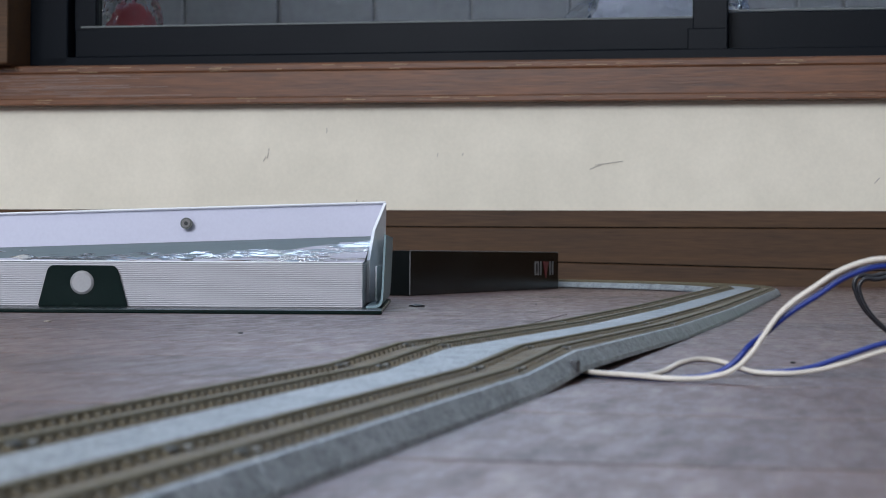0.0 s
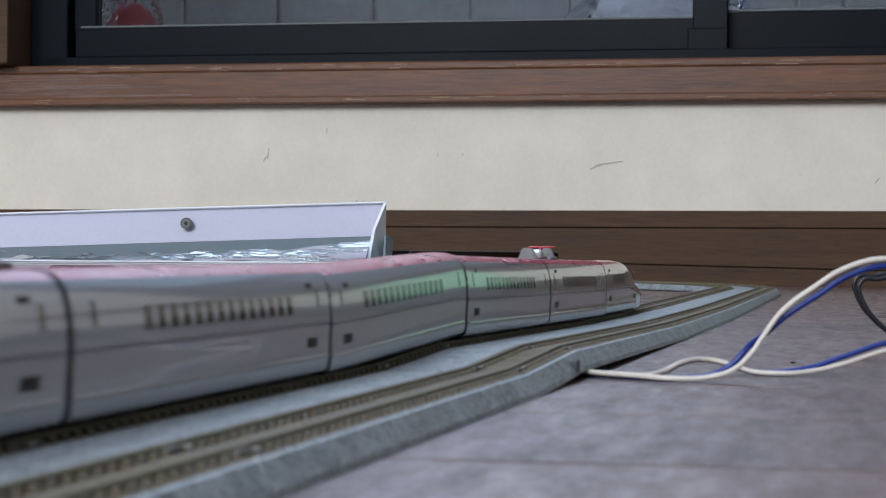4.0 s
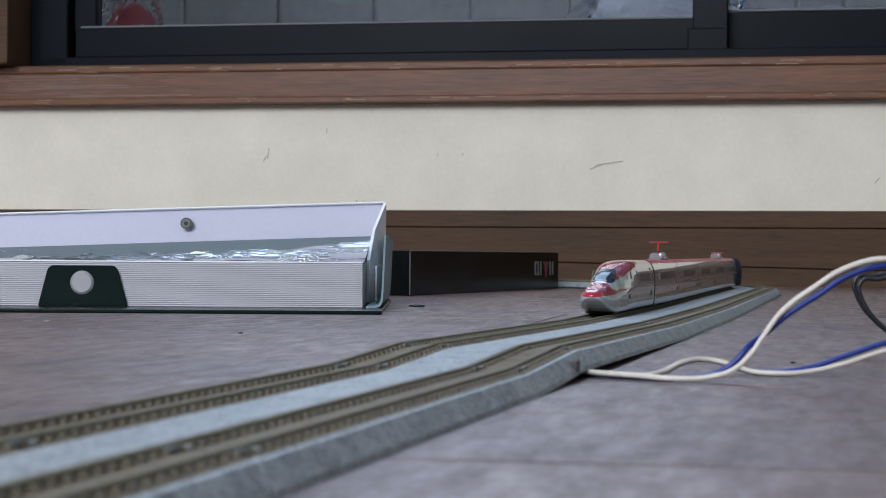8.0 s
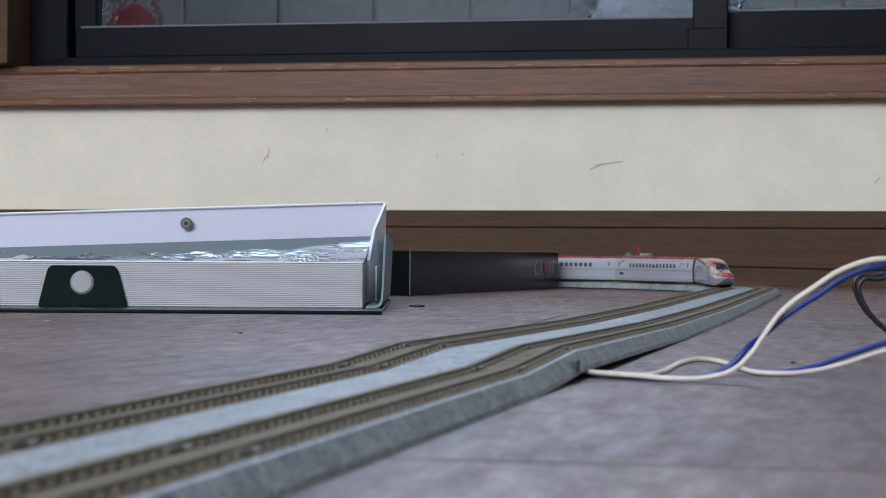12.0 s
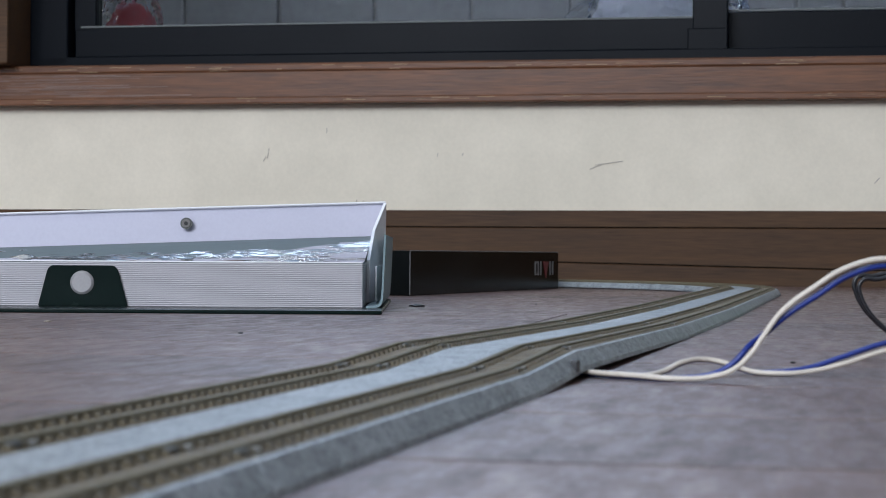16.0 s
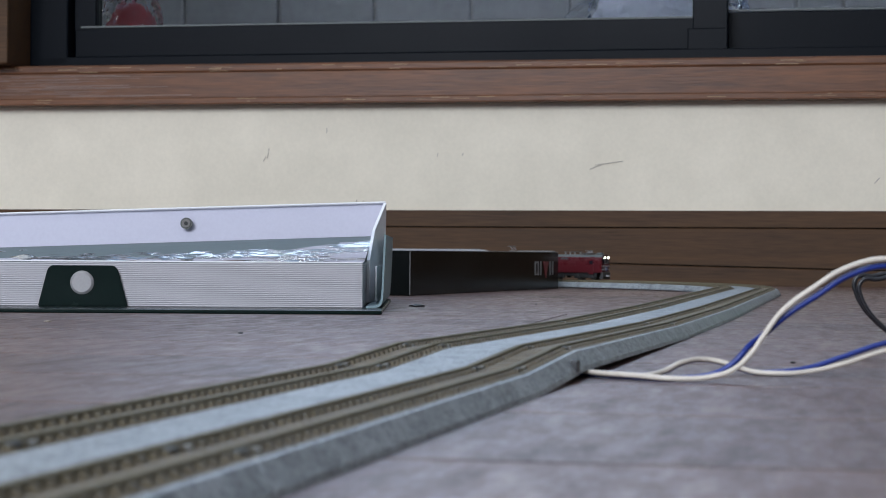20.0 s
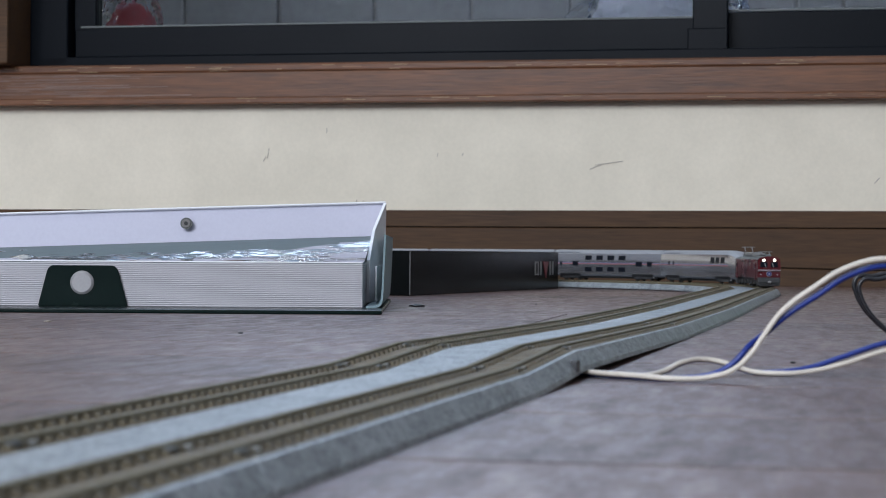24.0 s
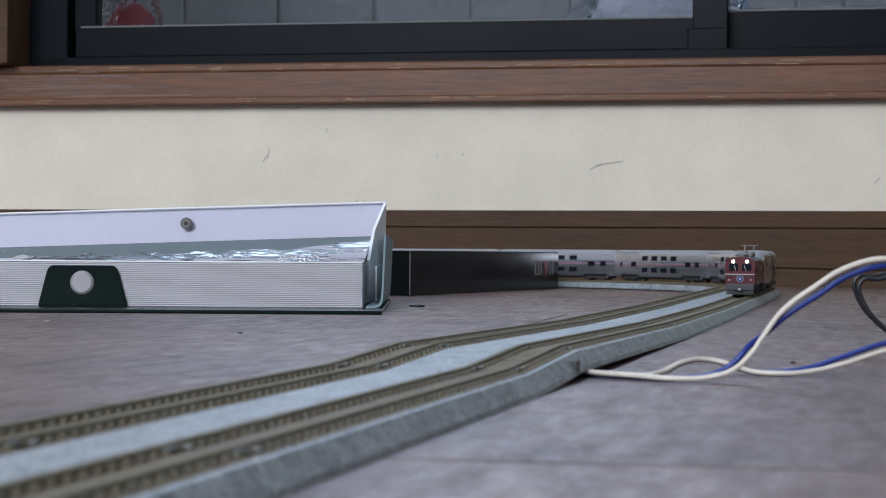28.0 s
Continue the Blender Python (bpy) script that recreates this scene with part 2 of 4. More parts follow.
# ---------------------------------------------------------------- mesh helpers
def mesh_of(bm, material, smooth=False):
    me = bpy.data.meshes.new("mesh")
    bmesh.ops.recalc_face_normals(bm, faces=bm.faces[:])
    bm.to_mesh(me)
    bm.free()
    me.materials.append(material)
    if smooth:
        for p in me.polygons:
            p.use_smooth = True
    return me


def part(name, bm, material, parent, label="", smooth=False, kind=""):
    ob = new(name, bm if isinstance(bm, bpy.types.Mesh) else mesh_of(bm, material, smooth))
    ob.parent = parent
    return tagged(ob, label=label, kind=kind)


def box(size, at=(0, 0, 0), bevel=0.0, turn=None, bm=None):
    """A bevelled block centred at a point."""
    out = bm or bmesh.new()
    m = Matrix.Translation(at) @ (turn or Matrix.Identity(4)) @ Matrix.Diagonal((*size, 1))
    made = bmesh.ops.create_cube(out, size=1.0, matrix=m)
    if bevel > 0:
        edges = list({e for v in made["verts"] for e in v.link_edges})
        bmesh.ops.bevel(out, geom=edges, offset=bevel, segments=2, affect="EDGES", profile=0.5)
    return out


def rod(a, b, radius, bm=None, sides=10, radius_b=None):
    out = bm or bmesh.new()
    a, b = Vector(a), Vector(b)
    q = (b - a).to_track_quat("Z", "Y").to_matrix().to_4x4()
    bmesh.ops.create_cone(out, cap_ends=True, segments=sides, radius1=radius, radius2=radius if radius_b is None else radius_b,
                          depth=(b - a).length, matrix=Matrix.Translation((a + b) / 2) @ q)
    return out


def prism(outline, x0, x1, bm=None):
    """Outline in (y, z), drawn out along x."""
    out = bm or bmesh.new()
    ring0 = [out.verts.new((x0, y, z)) for y, z in outline]
    ring1 = [out.verts.new((x1, y, z)) for y, z in outline]
    n = len(outline)
    for i in range(n):
        out.faces.new((ring0[i], ring0[(i + 1) % n], ring1[(i + 1) % n], ring1[i]))
    out.faces.new(ring0[::-1])
    out.faces.new(ring1)
    return out


def thing(name, label, category, m=None, group="", kind=""):
    ob = new(name)
    ob.matrix_world = m or Matrix.Identity(4)
    return tagged(ob, label, category, group, kind)


def solid(name, bm, material, label, category, m=None, group="", kind="", smooth=False):
    ob = new(name, mesh_of(bm, material, smooth))
    ob.matrix_world = m or Matrix.Identity(4)
    return tagged(ob, label, category, group, kind)


# ---------------------------------------------------------------- track plan
def ahead(a):
    return Vector((math.sin(radians(a)), math.cos(radians(a))))


def beside(a):
    return Vector((math.cos(radians(a)), -math.sin(radians(a))))


NEAR_A, CURVE_A, RADIUS, SPACING = 13.66, 11.64, 0.282, 0.033
J0, J1, J2 = Vector((-0.0217, 0.4346)), Vector((-0.0071, 0.4944)), Vector((0.0492, 0.7256))
J3, J4 = Vector((0.1034, 0.9547)), Vector((0.2285, 1.5191))
CENTRE = J4 - RADIUS * beside(CURVE_A)
KNOTS = [(J0 - 2.2 * ahead(NEAR_A), NEAR_A), (J0, 13.69), (J1, 13.7), (J2, 13.5), (J3, 12.9), (J4, CURVE_A)]
RAIL_TOP = 0.0064
S_J3 = -(J4 - J3).length
S_J2 = S_J3 - (J3 - J2).length
S_J1 = S_J2 - (J2 - J1).length
S_J0 = S_J1 - (J1 - J0).length


def track_point(s, off=0.0):
    """The place on a line off metres outside the inner track's centre, s metres past the start of the bend (on the inner line)."""
    if s >= 0:
        r = RADIUS + off
        turn = s / RADIUS
        if turn <= math.pi:
            g = turn - radians(CURVE_A)
            return CENTRE + r * Vector((math.cos(g), math.sin(g)))
        return CENTRE - r * beside(CURVE_A) - ahead(CURVE_A) * (s - math.pi * RADIUS)
    k = [p + off * beside(a) for p, a in KNOTS]
    base = [p for p, a in KNOTS]
    for i in (5, 4, 3, 2, 1):
        run = (base[i] - base[i - 1]).length
        if -s <= run or i == 1:
            return k[i] + (k[i - 1] - k[i]) * (-s / run)
        s += run


def track_lift(s):
    """The loosely joined short pieces stand a little off the floor."""
    return float(np.interp(s, (S_J0, S_J1, S_J2, S_J3, 0.0, 0.34), (0.0, 0.0022, 0.0002, 0.0, 0.0004, 0.0012)))


OUTER_BEND = math.pi * (RADIUS + SPACING)


def outer_to_s(d):
    """Distance run on the outer line, past the start of the bend, as the inner line's s."""
    if d <= 0:
        return d
    if d <= OUTER_BEND:
        return d * RADIUS / (RADIUS + SPACING)
    return math.pi * RADIUS + d - OUTER_BEND


# ---------------------------------------------------------------- room
def build_room():
    x0, x1, y0 = -2.1, 1.7, -4.5
    floor = thing("floor", "dark brown wooden floorboards with worn glossy varnish", "floor", ROOM, kind="structure")
    part("subfloor", box((x1 - x0 + 0.3, -y0 + 0.3, 0.02), ((x0 + x1) / 2, y0 / 2, -0.0135)), UNDER, floor)
    rng = random.Random(4)
    made = {}
    y = -0.045
    while y > y0:
        x = x0 - 0.05
        n = rng.choice((0.4, 0.8, 1.2, 1.5))
        while x < x1 + 0.04:
            n = round(min(n, x1 + 0.05 - x), 3)
            if n not in made:
                made[n] = mesh_of(box((n - 0.0008, 0.0886, 0.004), (0, 0, -0.002), 0.0007), PLANK)
            part("plank", made[n], PLANK, floor).location = (x + n / 2, y, 0)
            x += n
            n = rng.choice((0.9, 1.2, 1.5))
        y -= 0.09

    # window wall: plaster below and around the opening
    w = thing("wall_north", "cream plaster wall below a low window", "wall", ROOM, kind="structure")
    part("plaster", box((3.9, 0.12, 0.30), (-0.2, 0.078, 0.09)), PLASTER, w)
    part("plaster", box((1.57, 0.12, 2.16), (-1.315, 0.078, 1.32)), PLASTER, w)
    part("plaster", box((0.75, 0.12, 2.16), (1.375, 0.078, 1.32)), PLASTER, w)
    part("plaster", box((1.53, 0.12, 0.5), (0.235, 0.078, 2.15)), PLASTER, w)
    # short scuffs on the plaster
    for x, z, n, a in ((0.178, 0.131, 0.030, 8), (0.165, 0.1275, 0.016, 22), (-0.202, 0.143, 0.012, 80), (-0.206, 0.137, 0.006, 60), (-0.135, 0.168, 0.006, 85),
                       (0.018, 0.141, 0.003, 70), (-0.010, 0.1405, 0.004, 80), (-0.094, 0.088, 0.006, 60), (-0.101, 0.089, 0.005, 70), (0.46, 0.112, 0.008, 50)):
        part("scuff", box((n, 0.0006, 0.0007), (x, 0.0175, z), 0.0002, pose(0, 0, 0, 0, -a, 0)), SCUFF, w, "thin dark scuff")

    b = thing("baseboard", "dark brown wooden baseboard in three stepped strips", "baseboard", ROOM, kind="structure")
    # the lowest strip tapers along the wall
    xs, joint = (-2.15, -0.6, 0.9, 1.75), (0.0373, 0.0373, 0.0088, 0.0088)
    for low_edge, high_edge, front in ((None, 0.0, -0.004), (0.0013, 0.0610, 0.0), (0.0622, 0.0796, -0.001)):
        bm = bmesh.new()
        rings = []
        for x, z in zip(xs, joint):
            z0 = 0.0 if low_edge is None else (z + low_edge if high_edge == 0.0610 else low_edge)
            z1 = z if low_edge is None else high_edge
            rings.append([bm.verts.new((x, y, h)) for y, h in ((0.018, z0), (front, z0), (front, z1 - 0.0008), (front + 0.0008, z1), (0.018, z1))])
        for a, c in zip(rings, rings[1:]):
            for k in range(5):
                bm.faces.new((a[k], a[(k + 1) % 5], c[(k + 1) % 5], c[k]))
        bm.faces.new(rings[0])
        bm.faces.new(rings[-1][::-1])
        part("board", bm, OAK, b)
    part("backing", box((3.9, 0.004, 0.078), (-0.2, 0.0155, 0.039)), UNDER, b)

    s = thing("window_sill", "worn reddish brown wooden window sill with chipped edges", "window sill", ROOM, kind="structure")
    part("upper_lip", box((2.3, 0.134, 0.0095), (0.1, 0.065, 0.2370), 0.0022), SILL, s)
    part("front_board", box((2.3, 0.038, 0.0290), (0.1, 0.0184, 0.2182), 0.0010), SILL, s)
    part("lower_lip", box((2.3, 0.026, 0.0075), (0.1, 0.0108, 0.2006), 0.0014), SILL, s)
    rng = random.Random(5)
    for i in range(26):
        n = rng.uniform(0.03, 0.15)
        part("worn_streak", box((n, 0.0006, rng.uniform(0.0003, 0.0010)), (-0.52 + n / 2 + rng.uniform(-0.02, 0.10), -0.0006, 0.2065 + i * 0.00095), 0.0001), WORN, s, "dull worn streak in the varnish")
    rng = random.Random(11)
    for i in range(46):
        x = rng.uniform(-0.5, 0.5)
        top = rng.random() < 0.6
        z, yy = (0.2331 + rng.uniform(0, 0.006), -0.0022) if top else (0.2008 + rng.uniform(-0.002, 0.002), -0.0022)
        part("chip", box((rng.uniform(0.004, 0.026), 0.0006, rng.uniform(0.0003, 0.0009)), (x, yy, z), 0.0001), BARE, s, "pale bare-wood chip")

    for name, size, at in (("wall_south", (3.9, 0.12, 2.6), (-0.2, y0 - 0.06, 1.3)),
                           ("wall_east", (0.12, 4.62, 2.6), (x1 + 0.06, y0 / 2 + 0.02, 1.3)), ("wall_west", (0.12, 4.62, 2.6), (x0 - 0.06, y0 / 2 + 0.02, 1.3))):
        solid(name, box(size, at), PANEL, "plain pale grey panelled wall", "wall", ROOM, kind="structure")
    solid("ceiling", box((4.1, 4.9, 0.08), (-0.2, y0 / 2, 2.64)), CEILING, "plain white ceiling", "ceiling", ROOM, kind="structure")


def build_window():
    w = thing("window_1", "dark bronze aluminium sliding window", "window", ROOM, kind="structure")
    part("jamb", box((0.065, 0.16, 1.67), (-0.5245, 0.052, 1.077), 0.002), OAK, w, "dark brown wooden jamb")
    part("outer_frame", box((0.046, 0.10, 1.66), (-0.469, 0.085, 1.075), 0.002), SASH, w)
    part("track_rail", box((1.46, 0.10, 0.012), (0.25, 0.085, 0.2492), 0.001), SASH, w)
    part("outer_frame", box((1.46, 0.10, 0.03), (0.25, 0.085, 1.895), 0.002), SASH, w)
    part("outer_frame", box((0.034, 0.10, 1.66), (0.965, 0.085, 1.075), 0.002), SASH, w)
    near = part("sash", box((0.72, 0.022, 0.034), (-0.083, 0.062, 0.2735), 0.001), SASH, w, "near sash with deep bottom rail")
    part("stile", box((0.026, 0.0225, 1.59), (-0.431, 0.062, 1.082), 0.001), SASH, near)
    part("top_rail", box((0.72, 0.0225, 0.04), (-0.083, 0.062, 1.857), 0.001), SASH, near)
    part("meeting_stile", box((0.038, 0.026, 1.64), (0.284, 0.062, 1.06), 0.0015), SASH, near)
    part("catch", box((0.043, 0.034, 0.026), (0.2815, 0.060, 0.2655), 0.0012), SASH, near)
    g = part("pane", box((0.72, 0.004, 1.56), (-0.076, 0.064, 1.065)), GLASS, near)
    part("bead", box((0.72, 0.003, 0.0022), (-0.076, 0.0515, 0.2912), 0.0004), LOCO_ROOF, near, "thin grey glazing bead")
    far = part("sash", box((0.66, 0.022, 0.044), (0.62, 0.096, 0.2785), 0.001), SASH, w, "far sash with deep bottom rail")
    part("top_rail", box((0.66, 0.0225, 0.04), (0.62, 0.096, 1.857), 0.001), SASH, far)
    part("stile", box((0.03, 0.0225, 1.59), (0.932, 0.096, 1.082), 0.001), SASH, far)
    g = part("pane", box((0.64, 0.004, 1.56), (0.61, 0.098, 1.07)), GLASS, far)
    part("bead", box((0.64, 0.003, 0.0022), (0.62, 0.0835, 0.3018), 0.0004), LOCO_ROOF, far, "thin grey glazing bead")


def crumpled(radius, seed, amp, squash=(1, 1, 1), flatten=None, level=3):
    bm = bmesh.new()
    bmesh.ops.create_icosphere(bm, subdivisions=level, radius=radius)
    for v in bm.verts:
        n = noise.noise(v.co * (2.2 / radius) + Vector((seed, seed * 2.0, 0)))
        k = noise.noise(v.co * (6.0 / radius) + Vector((0, seed, seed)))
        v.co *= 1.0 + amp * n + amp * 0.5 * k
        v.co = Vector((v.co.x * squash[0], v.co.y * squash[1], v.co.z * squash[2]))
        if flatten is not None and v.co.z < flatten:
            v.co.z = flatten
    return bm


def build_outside():
    # out of view: added so that less sky light reaches the block wall
    solid("eave", box((5.2, 0.60, 0.06), (-0.2, 0.445, 2.16)), PANEL, "unseen eave added over the alley to hold back sky light", "eave", ROOM, kind="structure")
    solid("ground", box((9, 6, 0.1), (-0.2, 3.3, 0.10)), EARTH, "grey concrete alley outside the window", "ground", ROOM, kind="structure")
    wall = thing("block_wall", "grey rough block garden wall outside the window", "wall", ROOM, kind="structure")
    part("core", box((4.2, 0.12, 0.6), (0.0, 0.838, 0.42)), MORTAR, wall)
    rng = random.Random(3)
    meshes = [mesh_of(box((n, 0.03, 0.118), (0, 0, 0), 0.004), STONE) for n in (0.064, 0.11, 0.146)]
    z = 0.21
    while z < 0.66:
        x = -0.95 - rng.random() * 0.1
        while x < 1.1:
            i = rng.choice((0, 1, 2, 2))
            n = (0.064, 0.11, 0.146)[i]
            s = part("stone", meshes[i], STONE, wall)
            s.location = (x + n / 2, 0.785 + rng.uniform(-0.003, 0.003), z + 0.06)
            x += n + 0.0035
        z += 0.123
    solid("ledge", box((1.5, 0.11, 0.02), (0.25, 0.195, 0.232), 0.002), SASH, "dark outer window ledge", "ledge", ROOM, kind="structure")
    bag = thing("plastic_bag", "clear crumpled plastic bag with a red object inside", "bag", ROOM @ pose(-0.432, 0.19, 0.242))
    part("contents", crumpled(0.036, 2.0, 0.10, (0.95, 0.7, 1.3), -0.044, 4), BALL_RED, bag, "rounded red plastic object", True).location = (0.008, 0, 0.046)
    film = part("film", crumpled(0.044, 5.0, 0.22, (1.0, 0.75, 1.5), -0.047, 4), FILM, bag, "clear crumpled film")
    film.location = (0, 0, 0.05)
    film.visible_shadow = False
    bag = thing("plastic_bag", "pale clear plastic bag lying crumpled on the ledge", "bag", ROOM @ pose(0.225, 0.19, 0.242))
    part("contents", crumpled(0.07, 9.0, 0.22, (1.2, 0.5, 0.85), -0.045, 4), BAG_WHITE, bag, "pale blue wrapped contents").location = (0, 0, 0.046)
    film = part("film", crumpled(0.08, 4.0, 0.30, (1.25, 0.55, 0.95), -0.05, 4), FILM, bag, "clear crumpled film")
    film.location = (0, 0, 0.052)
    film.visible_shadow = False


# ---------------------------------------------------------------- model railway
def ribbon(s0, s1, section, step):
    """A closed section of (offset, height) points drawn along the track from s0 to s1."""
    bm = bmesh.new()
    n = max(1, int(math.ceil((s1 - s0) / step)))
    rings = []
    for i in range(n + 1):
        s = s0 + (s1 - s0) * i / n
        up = track_lift(s)
        rings.append([bm.verts.new((*track_point(s, o), z + up)) for o, z in section])
    k = len(section)
    for a, b in zip(rings, rings[1:]):
        for i in range(k):
            bm.faces.new((a[i], a[(i + 1) % k], b[(i + 1) % k], b[i]))
    bm.faces.new(rings[0][::-1])
    bm.faces.new(rings[-1])
    return bm


BED = [(-0.0127, 0.0), (-0.0124, 0.0012), (-0.0098, 0.0048), (-0.0088, 0.0050), (-0.0085, 0.0036), (0.0085, 0.0036), (0.0088, 0.0050), (0.0105, 0.0052), (0.0225, 0.0052),
       (0.0242, 0.0050), (0.0245, 0.0036), (0.0415, 0.0036), (0.0418, 0.0050), (0.0428, 0.0048), (0.0454, 0.0012), (0.0457, 0.0)]


def rail_section(o):
    return [(o - 0.0012, 0.0045), (o - 0.0012, 0.0049), (o - 0.00055, 0.0051), (o - 0.00055, 0.0055), (o - 0.00075, 0.0057), (o - 0.00075, 0.0062),
            (o - 0.0005, 0.0064), (o + 0.0005, 0.0064), (o + 0.00075, 0.0062), (o + 0.00075, 0.0057), (o + 0.00055, 0.0055), (o + 0.00055, 0.0051),
            (o + 0.0012, 0.0049), (o + 0.0012, 0.0045)]


def tie_boxes():
    """Corner points and faces of one tie with its four rail chairs."""
    pts, faces = [], []
    blocks = [(0.0, 0.0042, 0.0160, 0.0024, 0.0016)] + [(dx, 0.0052, 0.0012, 0.0020, 0.0010) for dx in (-0.0062, -0.0037, 0.0037, 0.0062)]
    for cx, cz, lx, ly, lz in blocks:
        n = len(pts)
        for sx, sy, sz in ((-1, -1, -1), (1, -1, -1), (1, 1, -1), (-1, 1, -1), (-1, -1, 1), (1, -1, 1), (1, 1, 1), (-1, 1, 1)):
            pts.append((cx + sx * lx / 2, sy * ly / 2, cz + sz * lz / 2))
        for f in ((3, 2, 1, 0), (4, 5, 6, 7), (0, 1, 5, 4), (1, 2, 6, 5), (2, 3, 7, 6), (3, 0, 4, 7)):
            faces.append([n + k for k in f])
    return np.array(pts), faces


TIE_POINTS, TIE_FACES = tie_boxes()


def tie_mesh(places):
    """One mesh of ties at the poses (x, y, z, turn in radians)."""
    pts, faces = [], []
    for x, y, z, turn in places:
        c, d = math.cos(turn), math.sin(turn)
        n = len(pts)
        for a, b, h in TIE_POINTS:
            pts.append((x + c * a - d * b, y + d * a + c * b, z + h))
        faces += [[n + k for k in f] for f in TIE_FACES]
    me = bpy.data.meshes.new("mesh")
    me.from_pydata(pts, [], faces)
    me.materials.append(TIE)
    return me


TIE_MESH = tie_mesh([(0, 0, 0, 0)])


def heading(s, off):
    a, b = track_point(s - 0.001, off), track_point(s + 0.001, off)
    d = b - a
    return math.degrees(math.atan2(d.y, d.x))


def build_section(s0, s1, bend, parts_of_ties):
    mid = (s0 + s1) / 2
    label = "curved double model railway track on grey ballast" if bend else "straight double model railway track on grey ballast"
    sec = thing("track_section", label, "model track", group="track sections of the oval")
    step = 0.012 if bend else 0.05
    g = 0.00025
    part("roadbed", ribbon(s0 + g, s1 - g, BED, step), BALLAST, sec, "speckled grey ballast bed")
    for o in (0.0, SPACING):
        part("tie_bed", ribbon(s0 + g, s1 - g, [(o - 0.0083, 0.0030), (o - 0.0083, 0.0042), (o + 0.0083, 0.0042), (o + 0.0083, 0.0030)], step), TIE_BED, sec, "dark brown bed under the ties")
    for o in (-0.00495, 0.00495, SPACING - 0.00495, SPACING + 0.00495):
        part("rail", ribbon(s0 + g, s1 - g, rail_section(o), step), RAIL, sec, "brownish weathered rail")
    joined = []
    for off in (0.0, SPACING):
        run = (s1 - s0) * ((RADIUS + off) / RADIUS if bend else 1.0)
        n = int(run / 0.0043)
        for i in range(n):
            s = s0 + (s1 - s0) * (i + 0.5) / n
            p = track_point(s, off)
            m = pose(p.x, p.y, track_lift(s), 0, 0, heading(s, off) - 90)
            if parts_of_ties:
                part("tie", TIE_MESH, TIE, sec).matrix_basis = m
            else:
                joined.append((p.x, p.y, track_lift(s), radians(heading(s, off) - 90)))
    if joined:
        part("tie_row", tie_mesh(joined), TIE, sec, "row of brown plastic ties", kind="stuff")
    # rail joiners at the section's start
    for o in (-0.00495, 0.00495, SPACING - 0.00495, SPACING + 0.00495):
        for side, mat_j, ds in ((0.0012, JOINER, 0.0035), (-0.0012, JOINER, 0.0035), (0.0013, PALE_CLIP, 0.009)):
            p = track_point(s0 + ds, o + side)
            size = (0.0042, 0.0009, 0.0016) if mat_j is JOINER else (0.0026, 0.0012, 0.0011)
            part("rail_joiner", box(size, (p.x, p.y, 0.0051 + track_lift(s0 + ds)), 0.0002, pose(0, 0, 0, 0, 0, heading(s0 + ds, o))), mat_j, sec)
    return sec


def build_track():
    quarter = math.pi * RADIUS / 4
    build_section(S_J0, S_J1, False, True)
    build_section(S_J1, S_J2, False, True)
    build_section(S_J2, S_J3, False, True)
    for i in range(2):
        build_section(S_J3 * (2 - i) / 2, S_J3 * (1 - i) / 2, False, True)
    build_section(S_J0 - 0.186, S_J0, False, True)
    for i in range(8):
        build_section(S_J0 - 0.186 - 0.248 * (i + 1), S_J0 - 0.186 - 0.248 * i, False, i < 1)
    for i in range(4):
        build_section(quarter * i, quarter * (i + 1), True, False)
    for i in range(13):
        build_section(4 * quarter + 0.248 * i, 4 * quarter + 0.248 * (i + 1), False, False)


def wire(name, points, radius, material, label, category="cable", parent=None):
    cu = bpy.data.curves.new(name, "CURVE")
    cu.dimensions = "3D"
    cu.bevel_depth, cu.bevel_resolution, cu.resolution_u, cu.use_fill_caps = radius, 3, 10, True
    sp = cu.splines.new("BEZIER")
    sp.bezier_points.add(len(points) - 1)
    for bp, p in zip(sp.bezier_points, points):
        bp.co = p
        bp.handle_left_type = bp.handle_right_type = "AUTO"
    cu.materials.append(material)
    ob = new(name, cu)
    if parent:
        ob.parent = parent
    return tagged(ob, label, "" if parent else category)


